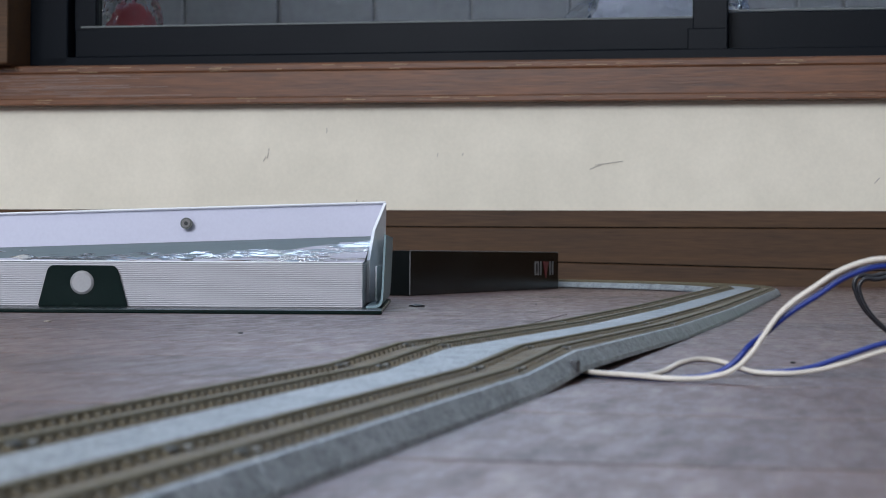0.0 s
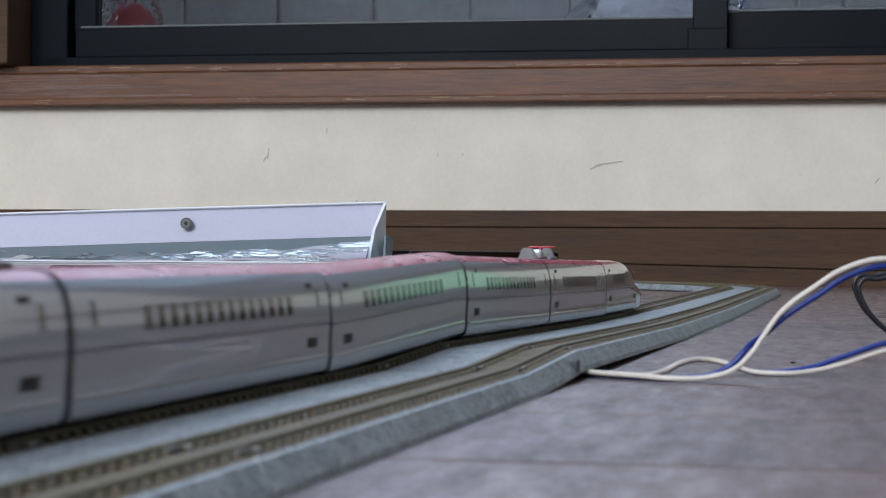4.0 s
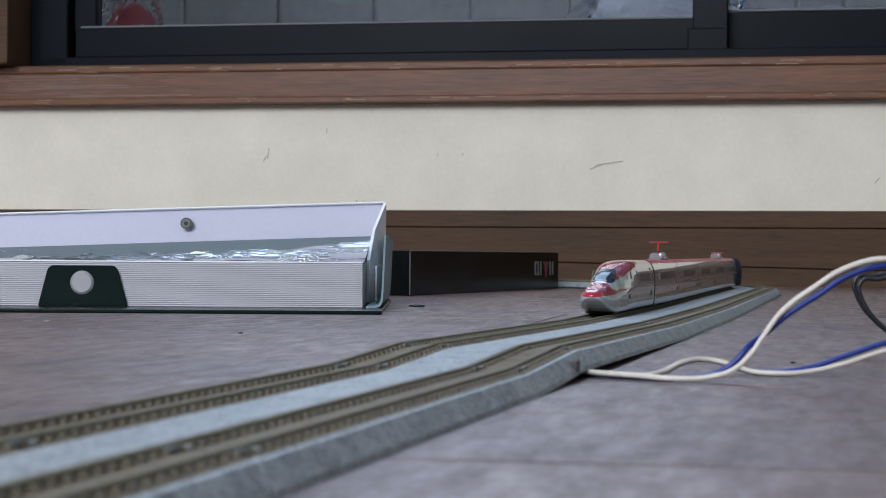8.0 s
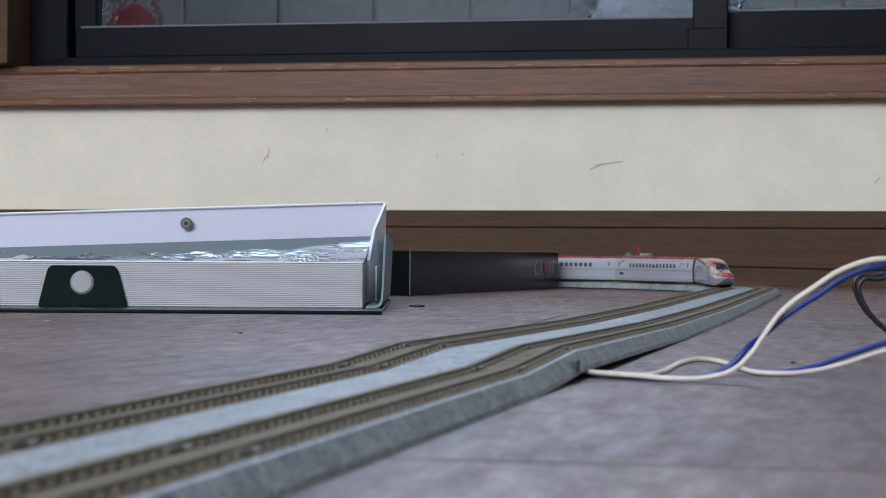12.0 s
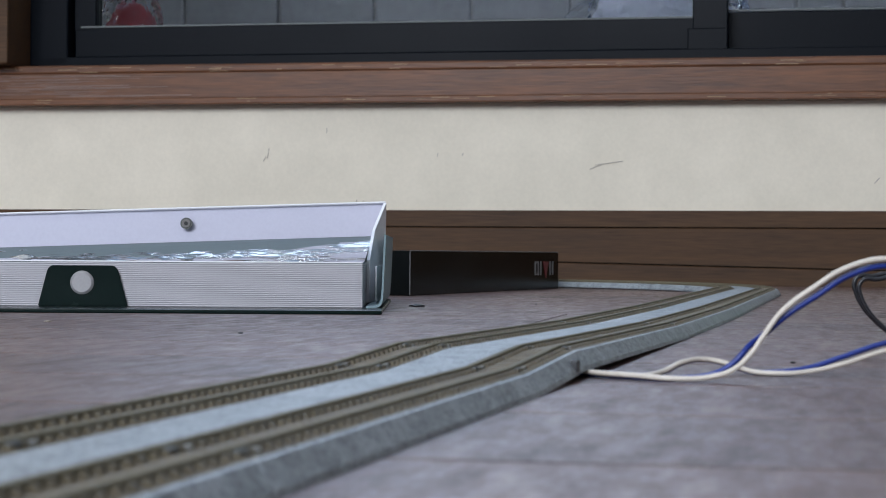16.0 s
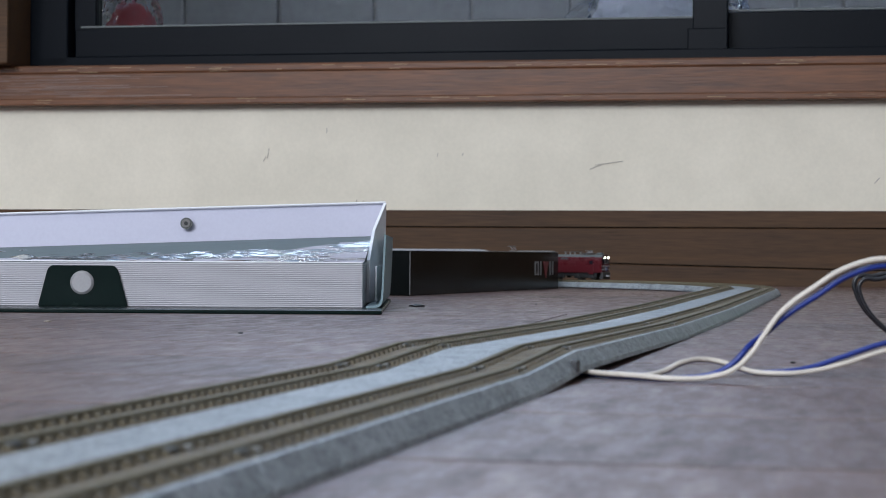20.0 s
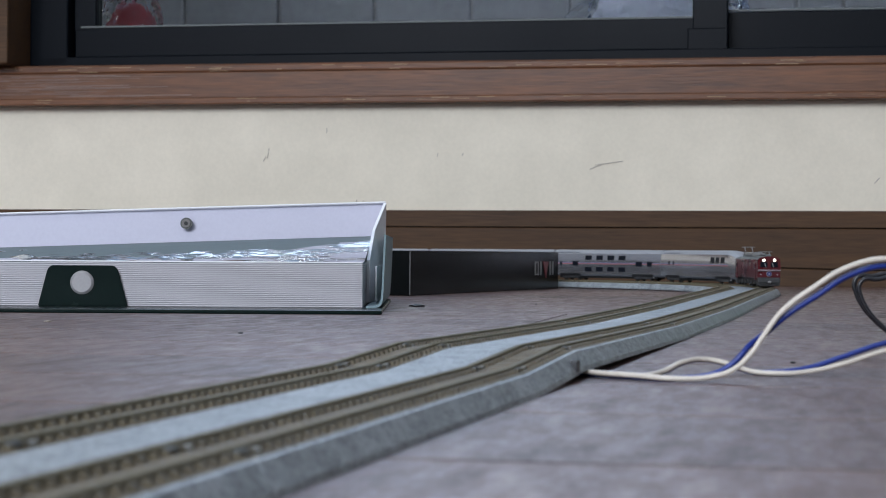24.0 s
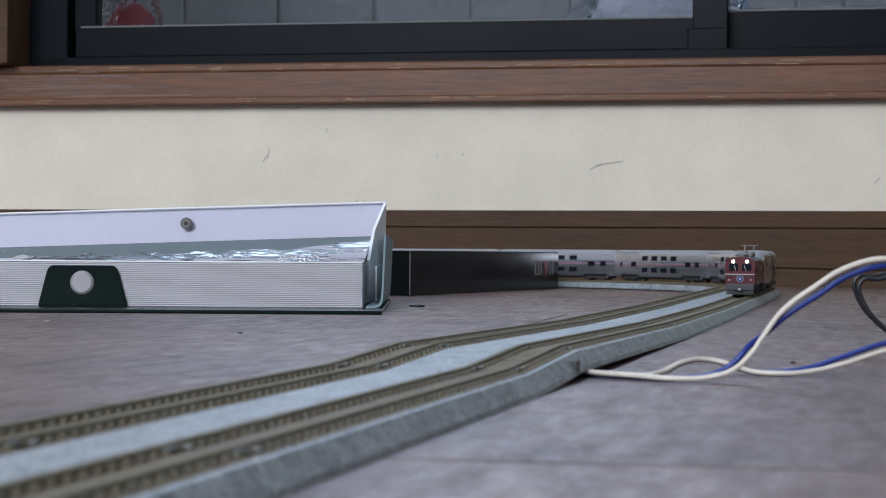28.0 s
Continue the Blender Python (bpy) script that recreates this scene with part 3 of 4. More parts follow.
def build_cables():
    plug = thing("feeder_cable", "ivory and blue twin feeder cable plugged into the track", "cable")
    p = track_point(S_J1 - 0.013, SPACING + 0.0118)
    part("plug", box((0.004, 0.0022, 0.0032), (p.x, p.y, 0.0040), 0.0004, pose(0, 0, 0, 0, 0, heading(S_J1, 0))), LOCO_GREY, plug, "small grey plug")
    ivory = [(0.0308, 0.496, 0.0020), (0.0395, 0.4850, 0.0016), (0.0488, 0.4745, 0.0016), (0.0591, 0.4690, 0.0012), (0.0674, 0.468, 0.0018), (0.0727, 0.466, 0.0038), (0.0768, 0.465, 0.0078),
             (0.0799, 0.465, 0.0123), (0.0845, 0.465, 0.0184), (0.0922, 0.465, 0.0243), (0.1007, 0.465, 0.0294), (0.1102, 0.465, 0.0316), (0.130, 0.47, 0.029), (0.19, 0.49, 0.0009), (0.40, 0.45, 0.0009)]
    blue = [(0.0308, 0.498, 0.0010), (0.0402, 0.4878, 0.0009), (0.0492, 0.4785, 0.0009), (0.0596, 0.4745, 0.0009), (0.0688, 0.473, 0.0022), (0.0734, 0.473, 0.0048), (0.0776, 0.472, 0.0095),
            (0.0808, 0.467, 0.0129), (0.0858, 0.4665, 0.0173), (0.0934, 0.4665, 0.0223), (0.1016, 0.4665, 0.0275), (0.1106, 0.4665, 0.0299), (0.131, 0.4715, 0.0272), (0.19, 0.492, 0.0009), (0.40, 0.452, 0.0009)]
    wire("ivory_wire", ivory, 0.00070, WIRE_WHITE, "ivory insulated wire", parent=plug)
    wire("blue_wire", blue, 0.00080, WIRE_BLUE, "blue insulated wire", parent=plug)
    second = thing("feeder_cable", "ivory and blue twin cable lying on the floor", "cable")
    ivory = [(0.0440, 0.487, 0.0009), (0.0512, 0.483, 0.0010), (0.0578, 0.489, 0.0018), (0.0638, 0.495, 0.0039), (0.0704, 0.500, 0.0044), (0.0765, 0.500, 0.0032), (0.0825, 0.500, 0.0013), (0.0896, 0.497, 0.0009),
             (0.0971, 0.497, 0.0014), (0.1061, 0.497, 0.0034), (0.1178, 0.497, 0.0071), (0.1376, 0.497, 0.0104), (0.20, 0.48, 0.0009), (0.40, 0.43, 0.0009)]
    blue = [(0.0440, 0.4895, 0.0009), (0.0512, 0.4850, 0.0009), (0.0580, 0.4912, 0.0015), (0.0641, 0.4972, 0.0036), (0.0707, 0.5020, 0.0041), (0.0768, 0.5020, 0.0029), (0.0830, 0.5018, 0.0010), (0.0903, 0.4990, 0.0012), (0.0977, 0.499, 0.0023),
            (0.1065, 0.499, 0.0052), (0.1183, 0.499, 0.0091), (0.1382, 0.499, 0.0118), (0.20, 0.482, 0.0009), (0.40, 0.432, 0.0009)]
    wire("ivory_wire", ivory, 0.00068, WIRE_WHITE, "ivory insulated wire", parent=second)
    wire("blue_wire", blue, 0.00076, WIRE_BLUE, "blue insulated wire", parent=second)
    dark = thing("power_cable", "black twin power cable in a raised loop", "cable")
    ring = [(0.34, 0.62, 0.0009), (0.20, 0.60, 0.0009), (0.166, 0.60, 0.0010), (0.1498, 0.60, 0.0036), (0.1422, 0.60, 0.0086), (0.1386, 0.60, 0.0117), (0.1350, 0.60, 0.0158), (0.1326, 0.60, 0.0205), (0.1321, 0.60, 0.0238),
            (0.1337, 0.60, 0.0258), (0.1377, 0.60, 0.0258), (0.1422, 0.60, 0.0266), (0.1553, 0.60, 0.0262), (0.20, 0.61, 0.0009), (0.35, 0.64, 0.0009)]
    wire("black_wire", ring, 0.00075, WIRE_BLACK, "black insulated wire", parent=dark)
    wire("black_wire", [(a + 0.0011, b - 0.0020, max(0.0009, c - 0.0010)) for a, b, c in ring], 0.00075, WIRE_BLACK, "black insulated wire", parent=dark)


# ---------------------------------------------------------------- boxes
def build_bookcase():
    m = pose(-0.0440, 1.026, 0, 0, 0, 0.5)
    case = thing("train_bookcase", "open book-shaped train case with white ribbed sides and green cover", "storage case", m)
    W, H, D = 0.300, 0.0242, 0.205
    part("base_cover", box((W + 0.019, D + 0.053, 0.0022), (-W / 2 + 0.0023, D / 2 - 0.0215, 0.0011), 0.0006), COVER, case, "dark green cloth-textured cover board")
    # tray walls behind the ribs carry the grooves' shade in their colour
    core = part("tray", box((W - 0.001, 0.003, H - 0.0006), (-W / 2, 0.0020, 0.0022 + H / 2)), GROOVE_SHADE, case, "white tray with page-like ribs")
    part("side_wall", box((0.003, D - 0.004, H - 0.0006), (-0.0020, D / 2, 0.0022 + H / 2)), GROOVE_SHADE, core)
    part("side_wall", box((0.003, D - 0.004, H), (-W + 0.0015, D / 2, 0.0022 + H / 2), 0.0004), CARD, core)
    part("back_wall", box((W - 0.002, 0.003, H), (-W / 2, D - 0.0015, 0.0022 + H / 2), 0.0004), CARD, core)
    n = 23
    rib = mesh_of(box((W, 0.0012, H / n * 0.74), (-W / 2, 0.0006, 0), 0.0002), CARD)
    side = mesh_of(box((0.0012, D - 0.002, H / n * 0.74), (-0.0006, D / 2, 0), 0.0002), CARD)
    for i in range(n):
        z = 0.0022 + H * (i + 0.5) / n
        part("rib", rib, CARD, core).location = (0, 0, z)
        part("rib", side, CARD, core).location = (0, 0, z)
    part("rim", box((W, 0.0042, 0.0008), (-W / 2, 0.0018, 0.0027 + H), 0.0003), CARD_RIM, core, "thin white rim")
    # grey insert rising towards the back, with a crumpled clear film
    bm = bmesh.new()
    nx, ny = 260, 70
    grid = []
    for j in range(ny + 1):
        row = []
        for i in range(nx + 1):
            u, v = i / nx, j / ny
            x, y = -W * 0.985 + u * (W * 0.9865), 0.005 + v * (D - 0.060)
            z = 0.0272 + v * (0.0036 + 0.0088 * u)
            crease = max(0.0, noise.noise(Vector((x * 16, y * 24, 7.7))) + 0.55 * u - 0.28)
            z += 0.0004 * noise.noise(Vector((x * 30, y * 40, 1.7))) + 0.0062 * crease * noise.noise(Vector((x * 75, y * 150, 4.2)))
            row.append(bm.verts.new((x, y, z)))
        grid.append(row)
    for j in range(ny):
        for i in range(nx):
            bm.faces.new((grid[j][i], grid[j][i + 1], grid[j + 1][i + 1], grid[j + 1][i]))
    part("plastic_film", bm, FILM_SHEET, case, "crumpled glossy clear film", True)
    bm = bmesh.new()
    v = [bm.verts.new(p) for p in ((-W * 0.99, 0.004, 0.0252), (-0.0005, 0.004, 0.0252), (0.0000, D - 0.006, 0.0435), (-W * 0.99, D - 0.002, 0.0325),
                                   (-W * 0.99, 0.004, 0.0217), (-0.0005, 0.004, 0.0217), (0.0000, D - 0.006, 0.0400), (-W * 0.99, D - 0.002, 0.029))]
    for f in ((0, 1, 2, 3), (7, 6, 5, 4), (0, 4, 5, 1), (1, 5, 6, 2), (2, 6, 7, 3), (3, 7, 4, 0)):
        bm.faces.new([v[i] for i in f])
    part("foam_insert", bm, FOAM, case, "grey foam insert tilted up at the back")
    # raised lid behind, its inner face to the viewer
    lid = part("lid", tilted_panel(W, D), CARD_IN, case, "white inner lid panel standing open")
    part("lid_side", lid_side(D), CARD_RIM, lid)
    part("lid_edge", rod((-W, D - 0.0025, 0.0547), (0.0078, D - 0.0025, 0.0658), 0.0006, sides=8), CARD_RIM, lid, "thin white folded edge")
    eyelet = part("eyelet", rod((-0.1225, D - 0.0060, 0.0510), (-0.1225, D - 0.0025, 0.0510), 0.0038, sides=28), JOINER, lid, "dark metal snap ring")
    part("inner_ring", rod((-0.1225, D - 0.0066, 0.0510), (-0.1225, D - 0.0058, 0.0510), 0.0027, sides=24, radius_b=0.0030), BRASS, eyelet)
    part("socket", rod((-0.1225, D - 0.0071, 0.0510), (-0.1225, D - 0.0064, 0.0510), 0.0013, sides=16), UNDER, eyelet)
    # upright cover spine at the end
    outer = [(0.0020, 0.0022), (0.0080, 0.0024), (0.0102, 0.0036), (0.0111, 0.0060), (0.0116, 0.0120), (0.0128, 0.0424)]
    inner = [(0.0117, 0.0425), (0.0105, 0.0122), (0.0100, 0.0068), (0.0091, 0.0046), (0.0074, 0.0034), (0.0020, 0.0031)]
    bm = prism([(z, x) for x, z in outer + inner], -D - 0.003, 0.003)
    bm.transform(Matrix(((0, 0, 1, 0), (-1, 0, 0, 0), (0, 1, 0, 0), (0, 0, 0, 1))))
    part("spine_cover", bm, COVER_IN, case, "teal cover lining curving up at the end")
    part("hinge_strip", box((0.0007, D - 0.05, 0.0205), (0.0062, D / 2 + 0.018, 0.0145), 0.0002), CARD_RIM, case, "white card strip beside the spine")
    # closing flap with its snap
    bm = bmesh.new()
    pts = ((-0.1775, 0.0010), (-0.1284, 0.0010), (-0.1338, 0.0210), (-0.1362, 0.0234), (-0.1702, 0.0234), (-0.1724, 0.0212))
    ring0 = [bm.verts.new((x, -0.0020, z + 0.0012)) for x, z in pts]
    ring1 = [bm.verts.new((x, -0.0002, z + 0.0012)) for x, z in pts]
    k = len(pts)
    for i in range(k):
        bm.faces.new((ring0[i], ring0[(i + 1) % k], ring1[(i + 1) % k], ring1[i]))
    bm.faces.new(ring0)
    bm.faces.new(ring1[::-1])
    bmesh.ops.bevel(bm, geom=[e for e in bm.edges], offset=0.0005, segments=2, affect="EDGES")
    flap = part("closing_flap", bm, COVER, case, "glossy dark green leather-look flap")
    bm = rod((-0.1533, -0.0018, 0.0152), (-0.1533, -0.0026, 0.0152), 0.0066, sides=36, radius_b=0.0064)
    rod((-0.1533, -0.0026, 0.0152), (-0.1533, -0.0033, 0.0152), 0.0064, bm, sides=36, radius_b=0.0052)
    part("snap_button", bm, STEEL, flap, "brushed silver snap button")


def tilted_panel(W, D):
    bm = bmesh.new()
    low_l, low_r, top_l, top_r = 0.0325, 0.0455, 0.0543, 0.0654
    y0, y1 = D - 0.004, D - 0.001
    pts = [(-W, y0, low_l - 0.01), (0.0035, y0, low_r - 0.01), (0.0075, y0 + 0.004, top_r), (-W, y0 + 0.004, top_l)]
    a = [bm.verts.new(p) for p in pts]
    b = [bm.verts.new((p[0], p[1] + (y1 - y0), p[2])) for p in pts]
    bm.faces.new(a)
    bm.faces.new(b[::-1])
    for i in range(4):
        bm.faces.new((a[i], b[i], b[(i + 1) % 4], a[(i + 1) % 4]))
    bmesh.ops.bevel(bm, geom=list(bm.edges), offset=0.0004, segments=2, affect="EDGES")
    return bm


def lid_side(D):
    bm = bmesh.new()
    pts = [(0.0002, 0.060, 0.0036), (0.0002, 0.060, 0.0282), (0.0002, 0.168, 0.0470), (0.0066, D - 0.004, 0.0654), (0.0060, D - 0.004, 0.0036)]
    a = [bm.verts.new(p) for p in pts]
    b = [bm.verts.new((p[0] + 0.0018, p[1], p[2])) for p in pts]
    n = len(pts)
    bm.faces.new(a)
    bm.faces.new(b[::-1])
    for i in range(n):
        bm.faces.new((a[i], b[i], b[(i + 1) % n], a[(i + 1) % n]))
    return bm


def build_sleeve():
    ang = math.degrees(math.atan2(0.348, 0.1345))
    m = pose(-0.0251, 1.4218, 0, 0, 0, ang)
    s = thing("sleeve_box", "glossy black cardboard sleeve box standing on the floor", "box", m)
    L, T, H = 0.373, 0.16, 0.0345
    part("body", box((L, T, H), (L / 2, T / 2, H / 2), 0.0006), BLACKBOX, s)
    part("edge_fold", box((0.0006, 0.0006, H - 0.001), (0.0002, 0.0000, H / 2), 0.0002), GREYMARK, s, "pale line along the folded edge")
    part("edge_fold", box((L - 0.002, 0.0008, 0.0006), (L / 2, 0.0001, H - 0.0001), 0.0002), GREYMARK, s, "pale line along the folded edge")
    # maker's mark as plain bars and a wedge
    x, z = 0.303, 0.0195
    for i, (dx, w, h) in enumerate(((0.000, 0.0016, 0.0125), (0.0085, 0.0016, 0.0125), (0.016, 0.0018, 0.0125), (0.044, 0.0018, 0.0125), (0.052, 0.0018, 0.0125))):
        part("mark_bar", box((w * 1.6, 0.0006, h), (x + dx, -0.0002, z), 0.0001), GREYMARK, s)
    for zz in (z - 0.0055, z + 0.0055):
        part("mark_bar", box((0.009, 0.0006, 0.0012), (x + 0.0043, -0.0002, zz), 0.0001), GREYMARK, s)
    bm = bmesh.new()
    v = [bm.verts.new(p) for p in ((x + 0.023, -0.0005, z + 0.006), (x + 0.038, -0.0005, z + 0.006), (x + 0.031, -0.0005, z - 0.009),
                                   (x + 0.023, 0.0001, z + 0.006), (x + 0.038, 0.0001, z + 0.006), (x + 0.031, 0.0001, z - 0.009))]
    for f in ((0, 1, 2), (5, 4, 3), (0, 3, 4, 1), (1, 4, 5, 2), (2, 5, 3, 0)):
        bm.faces.new([v[i] for i in f])
    part("mark_wedge", bm, REDMARK, s, "small red wedge mark")


def build_green_stand_in():
    """A pale green stand-in box out of view right of the track, seen only mirrored in the sides of the passing cars."""
    b = thing("storage_box", "unseen mint green box, stand-in for a green reflection in the cars", "box", pose(0.314, 1.095, 0, 0, 0, -29))
    # grey foot added so the lower car sides mirror no green
    part("base", box((0.084, 0.074, 0.034), (0, 0.04, 0.017), 0.004), LOCO_GREY, b, "grey base added to keep green out of the lower reflection")
    part("body", box((0.090, 0.08, 0.067), (0, 0.04, 0.0665), 0.004), MINT, b)
    part("lid", box((0.094, 0.084, 0.012), (0, 0.04, 0.106), 0.004), MINT, b, "mint green lid")


def build_debris():
    solid("paint_chip", crumpled(0.004, 3.0, 0.3, (1.2, 0.9, 0.22), -0.0006), UNDER, "small dark flake lying on the floor", "debris", pose(-0.0155, 1.134, 0.0006))
    rng = random.Random(21)
    for i, (x, y) in enumerate(((-0.1795, 0.850), (0.098, 0.86), (0.06, 1.20), (0.105, 0.56), (-0.08, 0.74), (0.16, 1.25))):
        solid("lint", crumpled(0.0012 if i == 0 else 0.0008, 1.0 + i, 0.4, (1.6, 1.0, 0.4), -0.0003, 2), SCUFF if i == 0 else UNDER, "tiny speck of lint on the floor", "debris", pose(x, y, 0.0003, 0, 0, rng.uniform(0, 180)), group="specks on the floor")


# ---------------------------------------------------------------- trains
# half section of the express car: (half width, height above the rail)
CAR_HALF = [(0.0080, 0.0012), (0.0086, 0.0019), (0.0090, 0.0046), (0.0089, 0.0050), (0.0091, 0.0085), (0.00925, 0.0118), (0.0091, 0.0148), (0.0087, 0.0176), (0.0081, 0.0199),
            (0.0071, 0.0216), (0.0056, 0.0227), (0.0032, 0.02325), (0.0, 0.0234)]


def nose_shape(d):
    """Half width factor, floor height and roof height at d metres from the tip of the nose."""
    def curve(points):
        xs, ys = [p[0] for p in points], [p[1] for p in points]
        return float(np.interp(d, xs, ys))
    wide = curve(((0, 0.10), (0.0004, 0.22), (0.0012, 0.35), (0.003, 0.48), (0.006, 0.59), (0.011, 0.69), (0.018, 0.78), (0.029, 0.88), (0.048, 0.97), (0.07, 1.0)))
    low = curve(((0, 0.0079), (0.0005, 0.0074), (0.0014, 0.0068), (0.003, 0.0060), (0.006, 0.0047), (0.011, 0.0030), (0.018, 0.0016), (0.028, 0.0008), (0.045, 0.0008), (0.062, 0.0012)))
    high = curve(((0, 0.0086), (0.0004, 0.0092), (0.0012, 0.0099), (0.003, 0.0106), (0.006, 0.0113), (0.011, 0.0120), (0.018, 0.0129), (0.023, 0.0137), (0.028, 0.0152), (0.033, 0.0170),
                  (0.038, 0.0184), (0.045, 0.0196), (0.053, 0.0207), (0.062, 0.0217), (0.073, 0.0226), (0.084, 0.0232), (0.094, 0.0234)))
    pinch = curve(((0, 0.80), (0.01, 0.74), (0.02, 0.66), (0.030, 0.60), (0.042, 0.64), (0.055, 0.80), (0.07, 0.95), (0.085, 1.0)))
    return wide, low, high, pinch


NOSE_BANDS = (12, 8, 12, 18)


def paint_borders(d):
    """Heights, as shares of the body's height, between chin, red flash, white shoulder and windscreen or roof, d metres behind the tip."""
    low = float(np.interp(d, (0, 0.0008, 0.003, 0.006, 0.012, 0.022, 0.030, 0.045, 0.062), (0.10, 0.36, 0.48, 0.545, 0.60, 0.60, 0.56, 0.495, 0.470)))
    top = float(np.interp(d, (0, 0.018, 0.0215, 0.025, 0.030, 0.046, 0.062), (0.955, 0.955, 0.88, 0.74, 0.625, 0.525, 0.474)))
    roof = float(np.interp(d, (0.0, 0.0235, 0.026, 0.030, 0.036, 0.044, 0.054, 0.066, 0.080, 0.090), (0.985, 0.985, 0.92, 0.845, 0.80, 0.79, 0.80, 0.83, 0.875, 0.919)))
    return [0.0, low, top, max(roof, top + 0.01), 1.0]


def glass_border(d):
    """Share of the body's height above which the windscreen lies."""
    return 0.825 + 0.30 * max(0.0, d - 0.034) / 0.0125 * 0.5 + 0.10 * max(0.0, 0.031 - d) / 0.007


def car_rings(length, nose):
    """Rings of the body shell from back to front; each ring runs from the lower edge on one side over the roof to the other."""
    half = length / 2
    xs = [-half + length * i / 24 for i in range(25)] if not nose else []
    if nose:
        xs = [-half + (length - 0.096) * i / 8 for i in range(8)]
        xs += [half - 0.096 * (1 - i / 130) ** 1.4 for i in range(131)]
    rings = []
    for x in xs:
        d = half - x if nose else 1.0
        wide, low, high, pinch = nose_shape(d) if d < 0.096 else (1.0, 0.0012, 0.0234, 1.0)
        ring = []
        marks = paint_borders(d) if nose else []
        shares = [m0 + (m1 - m0) * k / n for (m0, m1), n in zip(zip(marks, marks[1:]), NOSE_BANDS) for k in range(n)] + [1.0] if nose else [(z - 0.0012) / 0.0222 for w, z in CAR_HALF]
        for f in shares:
            w = side_y(0.0012 + f * 0.0222)
            up = low + f * (high - low)
            squeeze = 1.0 - (1.0 - pinch) * max(0.0, (f - 0.45) / 0.55) ** 0.7
            ring.append((w * wide * squeeze, up))
        rings.append((x, [(-w, z) for w, z in ring[:-1]] + [(w, z) for w, z in ring[::-1]]))
    return rings


def shell(rings, keep, cap0=False, cap1=False, belly=False):
    """The faces of a lofted shell for which keep(x, band) holds; band counts from the lower edge to the ridge."""
    bm = bmesh.new()
    made = {}

    def vert(i, j):
        if (i, j) not in made:
            x, ring = rings[i]
            made[i, j] = bm.verts.new((x, *ring[j]))
        return made[i, j]
    n = len(rings[0][1])
    for i in range(len(rings) - 1):
        xm = (rings[i][0] + rings[i + 1][0]) / 2
        for j in range(n - 1):
            band = j if j < (n - 1) / 2 else n - 2 - j
            if keep(xm, band):
                bm.faces.new((vert(i, j), vert(i + 1, j), vert(i + 1, j + 1), vert(i, j + 1)))
    if belly:
        for i in range(len(rings) - 1):
            bm.faces.new((vert(i, 0), vert(i, n - 1), vert(i + 1, n - 1), vert(i + 1, 0)))
    if cap0:
        bm.faces.new([vert(0, j) for j in range(n)])
    if cap1:
        bm.faces.new([vert(len(rings) - 1, j) for j in range(n)])
    return bm


def end_plate(ring, x, out):
    """A flat end wall closing a shell at x."""
    bm = bmesh.new()
    a = [bm.verts.new((x, y * 0.985, z)) for y, z in ring]
    b = [bm.verts.new((x + out * 0.0004, y * 0.95, z - 0.0001)) for y, z in ring]
    n = len(a)
    for i in range(n):
        bm.faces.new((a[i], a[(i + 1) % n], b[(i + 1) % n], b[i]))
    bm.faces.new(a)
    bm.faces.new(b)
    bmesh.ops.recalc_face_normals(bm, faces=bm.faces)
    return bm


def side_y(z, half=CAR_HALF):
    zs = [p[1] for p in half]
    return float(np.interp(z, zs, [p[0] for p in half]))


def patch(x0, x1, z0, z1, side, half=CAR_HALF, proud=0.00012, thick=0.0004):
    """A thin plate that follows the body side between two heights."""
    bm = bmesh.new()
    rows = [z0, (z0 + z1) / 2, z1]
    outer = [[bm.verts.new((x, side * (side_y(z, half) + proud), z)) for z in rows] for x in (x0, x1)]
    inner = [[bm.verts.new((x, side * (side_y(z, half) + proud - thick), z)) for z in rows] for x in (x0, x1)]
    for j in range(2):
        bm.faces.new((outer[0][j], outer[1][j], outer[1][j + 1], outer[0][j + 1]))
        bm.faces.new((inner[0][j + 1], inner[1][j + 1], inner[1][j], inner[0][j]))
    loop_o = [outer[0][0], outer[0][1], outer[0][2], outer[1][2], outer[1][1], outer[1][0]]
    loop_i = [inner[0][0], inner[0][1], inner[0][2], inner[1][2], inner[1][1], inner[1][0]]
    for k in range(6):
        a, b = k, (k + 1) % 6
        if {a, b} in ({1, 4},):
            continue
        bm.faces.new((loop_o[a], loop_i[a], loop_i[b], loop_o[b]))
    return bm


def bogie(car, x, low=0.0, wheels=(-0.0085, 0.0085)):
    b = part("bogie", box((0.024, 0.0135, 0.0022), (x, 0, 0.0034), 0.0005), UNDER, car, "black bogie")
    for wx in wheels:
        for y in (-0.0045, 0.0045):
            part("wheel", rod((x + wx, y - 0.0009, 0.0028), (x + wx, y + 0.0009, 0.0028), 0.0028, sides=16), WHEEL, b)
        part("axle_box", box((0.0034, 0.0150, 0.0026), (x + wx, 0, 0.0030), 0.0004), UNDER, b)


def folded_pantograph(car, x):
    p = part("pantograph", box((0.008, 0.0050, 0.0010), (x, 0, 0.0238), 0.0003), PALE_ROOF, car, "red folded pantograph on a pale base")
    part("arm", rod((x - 0.004, 0, 0.0252), (x + 0.006, 0, 0.0272), 0.0006, sides=8), PANTO_RED, p)
    part("collector", box((0.0018, 0.0095, 0.0006), (x + 0.006, 0, 0.0276), 0.0003), PANTO_RED, p)


